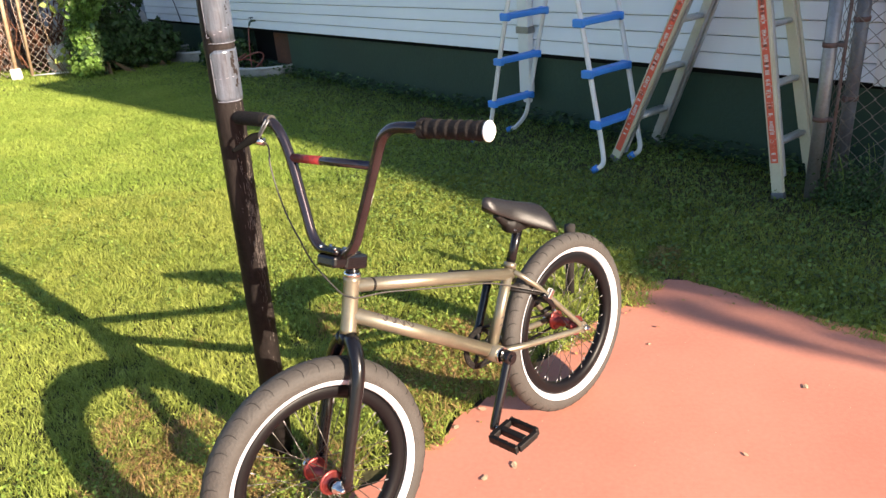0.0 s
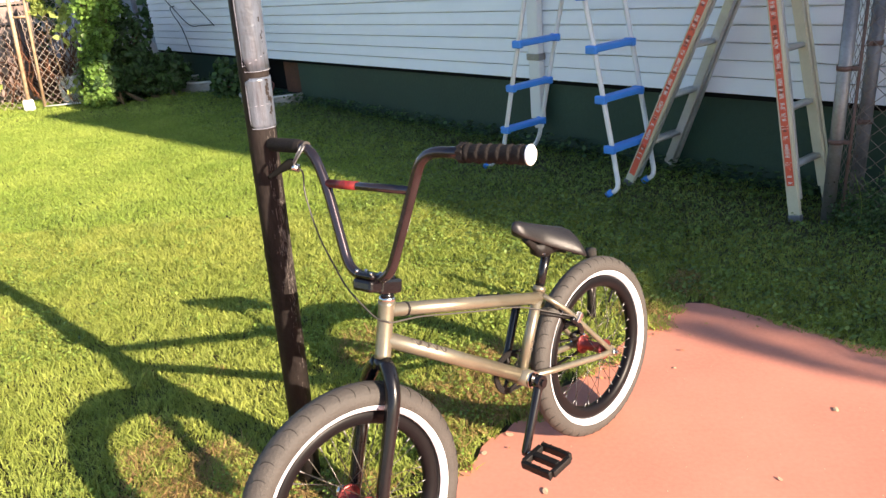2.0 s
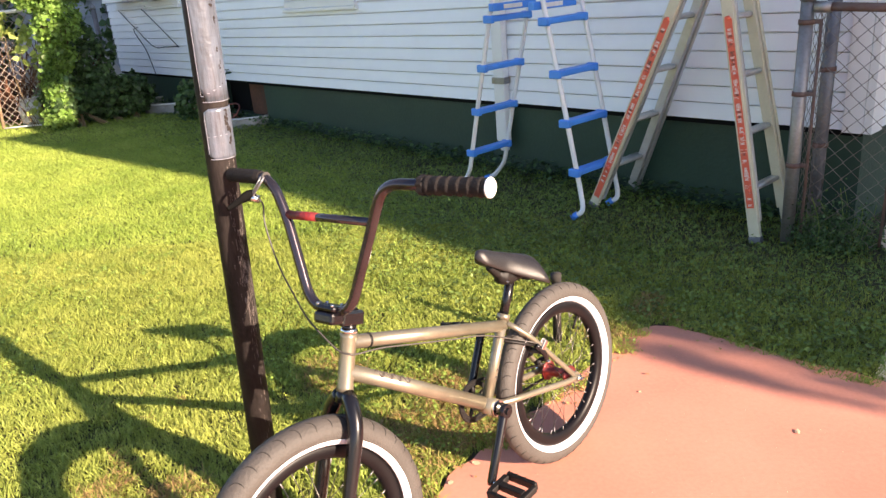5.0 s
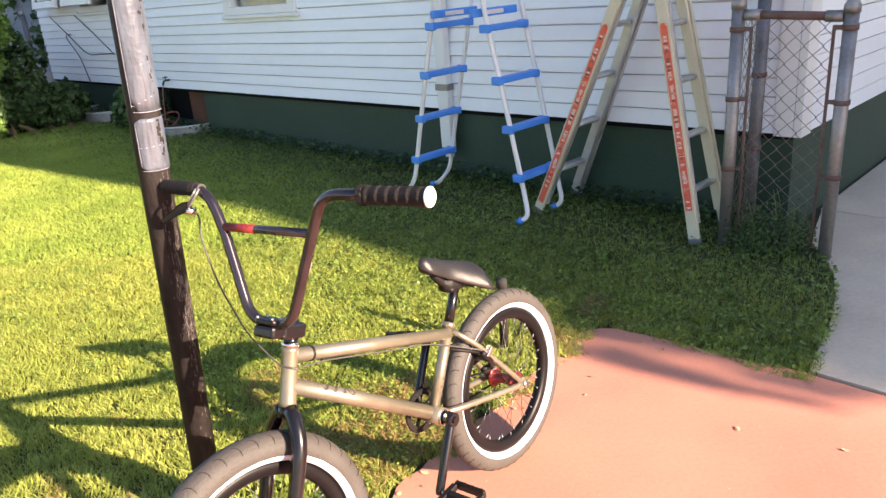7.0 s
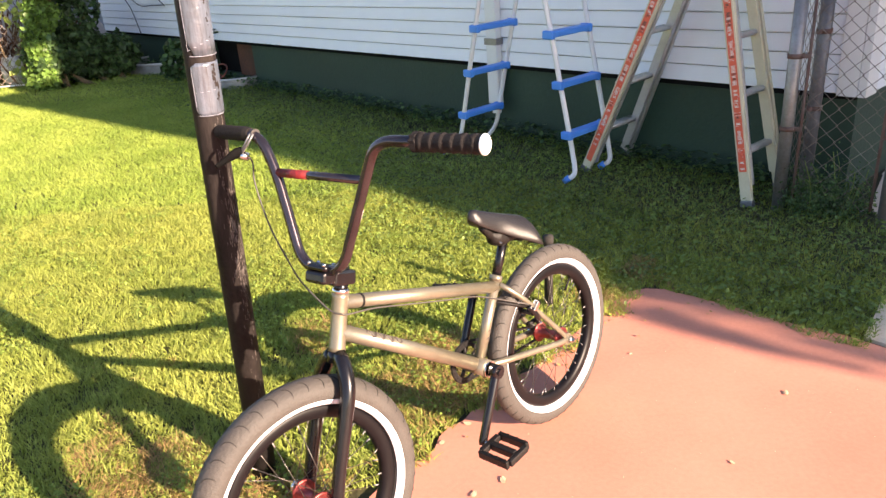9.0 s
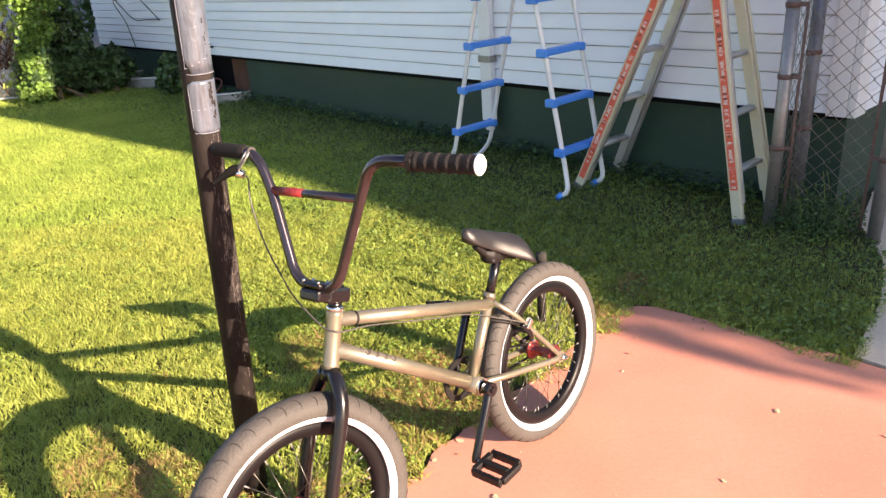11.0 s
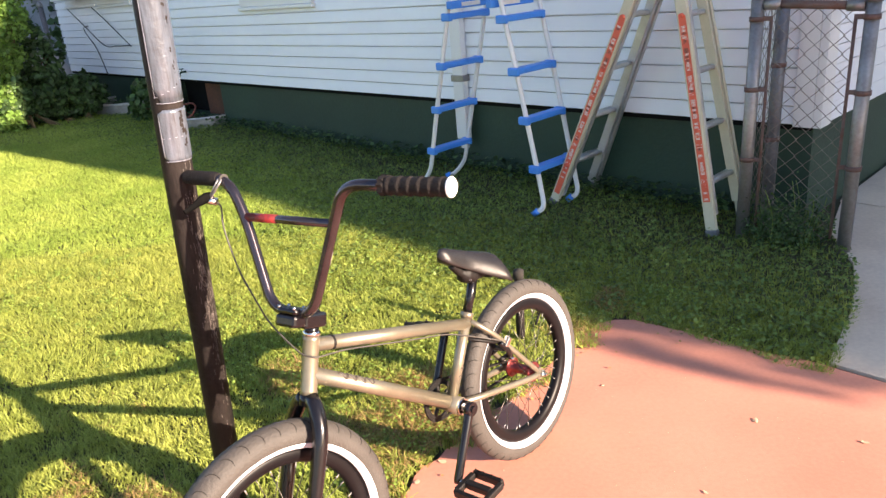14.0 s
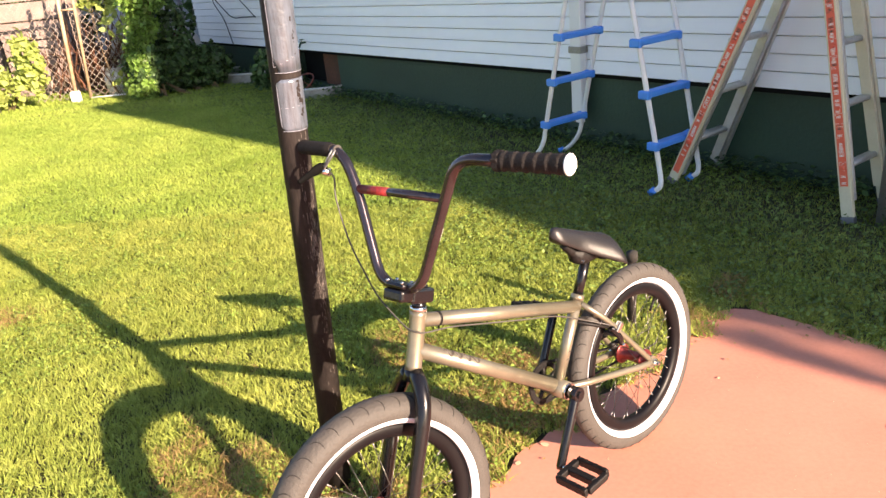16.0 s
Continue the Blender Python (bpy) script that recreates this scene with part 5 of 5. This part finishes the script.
amount = patch(dry, 1.9, 3.1) * 1.3 + np.clip(1.9 - dry[:, 1], -0.4, 0.5) * 0.7 + 0.5 * patch(dry, 9.0, 1.3) + np.clip(1.2 - np.minimum.reduce([worn(-0.85, 1.75, 0.25), worn(-1.13, 1.88, 0.22), worn(-0.47, 2.52, 0.15), worn(-0.12, 2.35, 0.15), worn(-0.05, 2.05, 0.28), worn(0.02, 2.3, 0.22), worn(-0.5, 1.62, 0.2), worn(0.55, 2.62, 0.15)]), 0, 1)
dry = dry[amount > 0.15 + 0.35 * rng.uniform(0, 1, len(dry))]
scatter("dry_grass", blades(dry, 0.031, 0.0036, 1.5), BLADE_FACES, 5, lawn, "dry_grass")


def low_leaves(xy, size, lo, hi):
    c = np.concatenate([xy, rng.uniform(lo, hi, len(xy))[:, None]], 1)
    return leaves(c, size, np.tile([[0.0, 0.0, 1.6]], (len(xy), 1)), 0.35)


# creeping weeds; their darker colour also stands in for part of the house's shade
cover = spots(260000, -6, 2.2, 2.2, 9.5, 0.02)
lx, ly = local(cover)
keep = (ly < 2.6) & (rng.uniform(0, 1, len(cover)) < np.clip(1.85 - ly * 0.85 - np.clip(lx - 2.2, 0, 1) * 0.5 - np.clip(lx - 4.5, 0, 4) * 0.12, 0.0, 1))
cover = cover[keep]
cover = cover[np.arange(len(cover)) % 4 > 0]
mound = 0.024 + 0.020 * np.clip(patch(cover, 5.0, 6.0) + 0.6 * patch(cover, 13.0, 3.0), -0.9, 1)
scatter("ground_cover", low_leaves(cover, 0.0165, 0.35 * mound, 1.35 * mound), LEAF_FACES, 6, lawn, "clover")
weeds = spots(60000, -3.5, 1.2, 1.2, 5.0)
weeds = weeds[patch(weeds, 1.2, 8.0) + 0.6 * patch(weeds, 6.0, 2.0) > 0.05]
scatter("clover_leaves", low_leaves(weeds, 0.010, 0.012, 0.034), LEAF_FACES, 6, lawn, "leaf")
base = np.array([g2(x, y) for x, y in zip(rng.uniform(0.1, 10, 2600), np.abs(rng.normal(0.05, 0.09, 2600)) + 0.02)])
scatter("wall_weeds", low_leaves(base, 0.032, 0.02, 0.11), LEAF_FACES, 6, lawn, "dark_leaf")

clump = empty("weed_clump", Matrix.Translation((1.84, 3.34, 0)), "bushy green weeds growing through the fence foot", "weeds")
c = rng.normal(size=(5200, 3)) * np.array([0.13, 0.12, 0.075]) + np.array([0, 0, 0.05])
c = c[(c[:, 2] > 0.005) & (np.hypot(c[:, 0] / 0.13, c[:, 1] / 0.12) < 1.7)]
scatter("foliage", leaves(c, 0.0125), LEAF_FACES, 6, clump, "dark_leaf")
tagged(hang("stem", mesh("stem", *join(*[tube_data(smooth_line([(a, b, -0.02), (a * 1.2 + 0.02, b * 1.2, 0.15), (a * 1.5, b * 1.6 + 0.02, 0.22 + 0.08 * math.sin(a * 99))], 3), 0.002, 4) for a, b in rng.normal(size=(14, 2)) * 0.06]), "clover"), clump), kind="stuff")


def bush(name, at, blobs, count, size, material, label, category, stem=1.0, root=None):
    """A shrub: stems, and leaves round several uneven lobes with gaps between them."""
    e = empty(name, Matrix.Translation(at), label, category)
    stems, cs, ns = [], [], []
    for (bx, by, bz), (rx, ry, rz) in blobs:
        n = int(count / len(blobs))
        d = rng.normal(size=(n, 3))
        d /= np.linalg.norm(d, axis=1)[:, None]
        lump = np.array([0.75 + 0.45 * noise.noise((v[0] * 2.3 + bx * 7, v[1] * 2.3 + by * 7, v[2] * 2.3 + bz)) for v in d])
        rad = lump * rng.uniform(0.72, 1.06, n)
        p = d * rad[:, None] * np.array([rx, ry, rz]) + np.array([bx, by, bz])
        cs.append(p[p[:, 2] > 0.01])
        ns.append(d[p[:, 2] > 0.01])
        if root:
            stems.append(tube_data(smooth_line([(root[0], root[1], -0.03), (root[0], root[1], 2.2), (bx, by, bz)], 4), [stem * r for r in (0.016, 0.015, 0.014, 0.012, 0.01, 0.009, 0.008, 0.006, 0.004)], 5))
        for k in range(0 if root else 4):
            q = Vector((bx, by, bz)) + Vector(d[k]) * rx * 0.5
            stems.append(tube_data(smooth_line([(bx * 0.5 + 0.03 * k, by * 0.5, -0.03), (bx * 0.8, by * 0.8, bz * 0.5), q], 4), [stem * r for r in (0.016, 0.015, 0.014, 0.012, 0.01, 0.009, 0.008, 0.006, 0.004)], 5))
    scatter("foliage", leaves(np.concatenate(cs), size, np.concatenate(ns) * 0.9 + np.array([0, 0, 0.4])), LEAF_FACES, 6, e, material)
    tagged(hang("stem", mesh("stem", *join(*stems), "stalk"), e), kind="stuff")
    return e


# unseen boughs, each placed so that its shadow makes one streak on the slab
BOUGHS = [((-0.76, 0.50), (-0.66, 0.42), 0.080), ((-0.66, 0.40), (-0.55, 0.30), 0.085), ((-0.54, 0.29), (-0.44, 0.20), 0.075), ((-0.43, 0.19), (-0.34, 0.12), 0.050), ((-0.26, 0.19), (-0.15, 0.105), 0.030),
          ((-0.14, 0.10), (-0.04, 0.03), 0.024), ((-0.27, 0.07), (-0.20, 0.015), 0.022), ((-0.19, 0.01), (-0.13, -0.04), 0.018), ((-0.30, 0.34), (-0.20, 0.25), 0.030)]
bush("shade_boughs", (7.6, -3.2, 0), [((a[0] + (b[0] - a[0]) * k / 4, a[1] + (b[1] - a[1]) * k / 4, 3.0), (r, r, 0.6 * r)) for a, b, r in BOUGHS for k in range(4)], 640, 0.036, "leaf", "unseen leafy boughs added to streak the shade on the slab", "tree", 0.5, (-0.2, 0.95))
bush("vine_bush", (-4.45, 9.02, 0), [((0.0, 0, 1.62), (0.42, 0.32, 0.36)), ((0.10, 0.0, 1.28), (0.34, 0.30, 0.40)), ((0.04, 0.0, 0.90), (0.22, 0.2, 0.36)), ((-0.06, -0.05, 0.45), (0.20, 0.2, 0.40)), ((-0.08, -0.08, 0.12), (0.25, 0.2, 0.18))], 11000, 0.046, "lime_leaf", "bright green climbing vine over a fence post", "vine")
# last lobe's dark leaves also stand in for the shade low on the vine
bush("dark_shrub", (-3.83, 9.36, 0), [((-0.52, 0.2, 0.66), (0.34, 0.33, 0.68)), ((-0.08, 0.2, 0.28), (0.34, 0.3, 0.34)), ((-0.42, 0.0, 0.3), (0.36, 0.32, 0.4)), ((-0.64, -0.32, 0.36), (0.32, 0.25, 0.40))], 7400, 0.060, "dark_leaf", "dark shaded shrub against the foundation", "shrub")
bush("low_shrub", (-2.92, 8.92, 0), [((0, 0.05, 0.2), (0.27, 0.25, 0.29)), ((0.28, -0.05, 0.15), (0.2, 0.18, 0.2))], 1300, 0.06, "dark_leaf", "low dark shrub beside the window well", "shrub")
bush("fence_vines", (-6.9, 8.95, 0), [((-0.55, -0.05, 0.95), (0.35, 0.2, 0.65)), ((-0.2, -0.1, 0.35), (0.5, 0.25, 0.4)), ((0.45, -0.1, 0.30), (0.5, 0.25, 0.35)), ((0.98, -0.06, 0.55), (0.22, 0.15, 0.45)), ((0.15, 0, 1.15), (0.22, 0.12, 0.35)), ((-0.25, 0, 1.55), (0.4, 0.15, 0.3)), ((0.35, -0.04, 0.8), (0.2, 0.12, 0.25)), ((0.40, -0.32, 0.24), (0.4, 0.16, 0.28)), ((-0.1, -0.25, 0.70), (0.30, 0.15, 0.40))], 4300, 0.082, "vine_leaf", "large-leaved vines climbing a sunlit fence", "vine", 0.4)
bush("rusty_shrub", (-7.45, 8.62, 0), [((0, 0, 0.75), (0.42, 0.3, 0.75)), ((0.25, -0.1, 0.35), (0.32, 0.25, 0.4)), ((-0.4, 0.1, 1.1), (0.5, 0.3, 0.6))], 4200, 0.048, "rust_leaf", "rust-coloured sunlit shrub by the fence", "shrub")
bush("gate_vine", (-4.95, 9.22, 0), [((0.1, 0, 0.95), (0.2, 0.06, 0.35)), ((-0.2, 0, 1.25), (0.15, 0.06, 0.2)), ((0.15, 0, 0.25), (0.3, 0.08, 0.25))], 170, 0.095, "vine_leaf", "few yellow-green vine leaves on the gate", "vine", 0.2)
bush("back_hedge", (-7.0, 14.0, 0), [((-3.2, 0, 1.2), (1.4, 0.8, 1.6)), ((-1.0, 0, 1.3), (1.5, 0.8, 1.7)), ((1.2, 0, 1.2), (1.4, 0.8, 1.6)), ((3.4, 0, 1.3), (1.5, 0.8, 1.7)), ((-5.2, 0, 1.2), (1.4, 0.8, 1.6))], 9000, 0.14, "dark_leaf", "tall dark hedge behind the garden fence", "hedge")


# ---- things beyond the gate ----
def heap_data(cx, cy, rx, ry, h, seed):
    verts, faces, n, m = [], [], 22, 28
    for i in range(n + 1):
        f = i / n
        for k in range(m):
            a = 2 * math.pi * k / m
            w = 1 + 0.18 * noise.noise((math.cos(a) * 1.6, math.sin(a) * 1.6, f * 3 + seed))
            verts.append((cx + rx * w * math.cos(a) * math.sqrt(max(0, 1 - f ** 2.6)), cy + ry * w * math.sin(a) * math.sqrt(max(0, 1 - f ** 2.6)), h * f + 0.05 * noise.noise((a, f * 5, seed))))
    for i in range(n):
        for k in range(m):
            a, b = i * m + k, i * m + (k + 1) % m
            faces.append((a, b, b + m, a + m))
    return verts, faces


tagged(hang("tarp_cover", mesh("tarp_cover", *heap_data(-5.1, 10.4, 0.75, 0.5, 1.15, 1), "tarp", True)), "grey tarpaulin draped over a garden heap", "tarpaulin")
for x, y, w, dp, h, turn in ((-6.50, 10.3, 0.95, 0.5, 1.26, 6), (-7.45, 10.5, 0.6, 0.5, 0.8, -6)):
    crate = empty("wooden_crate", pose(x, y, 0, 0, 0, turn), "weathered brown wooden crate behind the fence", "crate")
    for k in range(5):
        zz = h * k / 5
        hang("plank", mesh("plank", *box_data((-w / 2, -dp / 2, zz), (w / 2, -dp / 2 + 0.025, zz + h / 5 - 0.02), 0.004), "wood"), crate)
        hang("plank", mesh("plank", *box_data((-w / 2, dp / 2 - 0.025, zz), (w / 2, dp / 2, zz + h / 5 - 0.02), 0.004), "wood"), crate)
    for sx in (-1, 1):
        hang("side", mesh("side", *box_data((sx * (w / 2 - 0.03) - 0.012, -dp / 2 + 0.026, 0), (sx * (w / 2 - 0.03) + 0.012, dp / 2 - 0.026, h - 0.02), 0.003), "wood"), crate)
    hang("lid", mesh("lid", *box_data((-w / 2 - 0.03, -dp / 2 - 0.03, h), (w / 2 + 0.03, dp / 2 + 0.03, h + 0.03), 0.006), "wood"), crate)
brush = empty("brush_pile", pose(-5.35, 9.9, 0), "dark brown pile of dead branches behind the gate", "branches")
random.seed(31)
sticks = []
for k in range(150):
    a = random.uniform(0, 6.28)
    p = Vector((random.gauss(0, 0.35), random.gauss(0, 0.18), random.uniform(0.0, 0.15)))
    sticks.append(tube_data(smooth_line([p, p + Vector((0.2 * math.cos(a), 0.15 * math.sin(a), random.uniform(0.1, 0.5))), p + Vector((0.45 * math.cos(a + 0.3), 0.2 * math.sin(a), random.uniform(0.2, 1.0)))], 3), [0.012, 0.012, 0.011, 0.01, 0.008, 0.006, 0.004], 5))
tagged(hang("dead_branch", mesh("dead_branch", *join(*sticks), "board"), brush), kind="stuff")
bucket = empty("white_bucket", pose(-5.25, 9.62, 0), "white plastic bucket behind the gate", "bucket")
lathe("body", [(0.0005, 0.0), (0.12, 0.0), (0.145, 0.34), (0.135, 0.34), (0.112, 0.015), (0.0005, 0.015)], pose(0, 0, 0, 90), "pool_white", bucket, 28, False)
lathe("rim", [(0.143, 0.325), (0.153, 0.325), (0.153, 0.345), (0.143, 0.345)], pose(0, 0, 0, 90), "pool_white", bucket, 28)
box_white = empty("white_box", pose(-6.25, 10.28, 1.291, 0, 0, 5), "white storage box on a wooden crate", "box")
hang("body", mesh("body", *box_data((-0.2, -0.16, 0.0), (0.2, 0.16, 0.26), 0.02), "pool_white"), box_white)
hang("lid", mesh("lid", *box_data((-0.21, -0.17, 0.262), (0.21, 0.17, 0.30), 0.015), "pool_white"), box_white)
planter = empty("red_planter", pose(-7.30, 8.20, 0, 0, 0, 12), "small red planter box on the lawn edge", "planter")
hang("body", mesh("body", *join(box_data((-0.2, -0.1, 0), (0.2, -0.08, 0.12), 0.004), box_data((-0.2, 0.08, 0), (0.2, 0.1, 0.12), 0.004), box_data((-0.2, -0.08, 0), (-0.18, 0.08, 0.12), 0.004), box_data((0.18, -0.08, 0), (0.2, 0.08, 0.12), 0.004)), "brick_red"), planter)
hang("earth", mesh("earth", *box_data((-0.179, -0.079, 0.0), (0.179, 0.079, 0.09)), "soil"), planter)

# pipe stub in the lawn behind the bicycle
stub = empty("pipe_stub", Matrix.Translation((0.388, 2.61, 0)), "short dark pipe stub with a black cap in the lawn", "pipe")
lathe("pipe", [(0.0005, -0.05), (0.017, -0.05), (0.017, 0.28), (0.0005, 0.28)], pose(0, 0, 0, 90), "pole_black", stub, 14, False)
lathe("cap", [(0.018, 0.255), (0.021, 0.255), (0.021, 0.288), (0.0005, 0.291)], pose(0, 0, 0, 90), "groove", stub, 14, False)

# fallen leaves and grit on the slab
random.seed(21)
for k, (x, y, s) in enumerate(((1.0, 1.91, 0.020), (0.016, 1.575, 0.022), (0.02, 1.88, 0.022), (-0.06, 1.80, 0.018), (0.10, 1.62, 0.022), (1.25, 1.75, 0.02), (0.45, 1.30, 0.028), (0.72, 1.62, 0.014), (0.6, 2.2, 0.012))):
    a = random.uniform(0, 6.28)
    n = 9
    pts = [(s * (0.5 + 0.15 * random.random()) * math.cos(2 * math.pi * i / n), 0.6 * s * (0.5 + 0.2 * random.random()) * math.sin(2 * math.pi * i / n)) for i in range(n)]
    lv = [(px, py, 0.001 + 0.25 * s * (px / s) ** 2 + 0.1 * s * random.random()) for px, py in pts]
    lv += [(px, py, pz + 0.0006) for px, py, pz in lv]
    lf = [tuple(range(n))[::-1], tuple(range(n, 2 * n))] + [(i, (i + 1) % n, n + (i + 1) % n, n + i) for i in range(n)]
    ob = hang("fallen_leaf", mesh("fallen_leaf", lv, lf, "dry_leaf"))
    ob.matrix_basis = Matrix.Translation((x, y, 0.0005)) @ Matrix.Rotation(a, 4, "Z")
    tagged(ob, "small dry curled leaf on the red slab", "leaf", "fallen leaves")
n = 160
gx = np.stack([rng.uniform(-0.2, 1.6, n), rng.uniform(1.0, 2.6, n)], 1)
lx, ly = local(gx)
gx = gx[(lx < 0.1) & (ly > 1.5)]
c = np.concatenate([gx, np.full((len(gx), 1), 0.0022)], 1)
scatter("grit", leaves(c, 0.0035, np.tile([[0, 0, 2.0]], (len(gx), 1)), 0.1), LEAF_FACES, 6, None, "dry_leaf", "fine grit and plant crumbs on the slab", "grit")

# clippings swept from the lawn onto the slab's edge
n = 9000
cl = np.stack([rng.uniform(-0.5, 1.7, n), rng.uniform(1.2, 2.7, n)], 1)
lx, ly = local(cl)
gap = np.where(ly > 1.75, 0.12 - lx, ly - 1.46)
cl = cl[(gap > 0) & (lx < 0.12) & (ly > 1.46) & (rng.uniform(0, 1, n) < 0.45 * np.clip(1 + (lx + 0.25) * 3, 0.1, 1) * np.exp(-gap * 26) * np.clip(0.6 + 1.4 * patch(cl, 5.0, 2.0), 0, 1))]
c = np.concatenate([cl, np.full((len(cl), 1), 0.005)], 1)
scatter("clippings", leaves(c, 0.013, np.tile([[0, 0, 2.0]], (len(cl), 1)), 0.15), LEAF_FACES, 6, None, "dry_grass", "dry grass clippings along the slab's edge", "clippings")
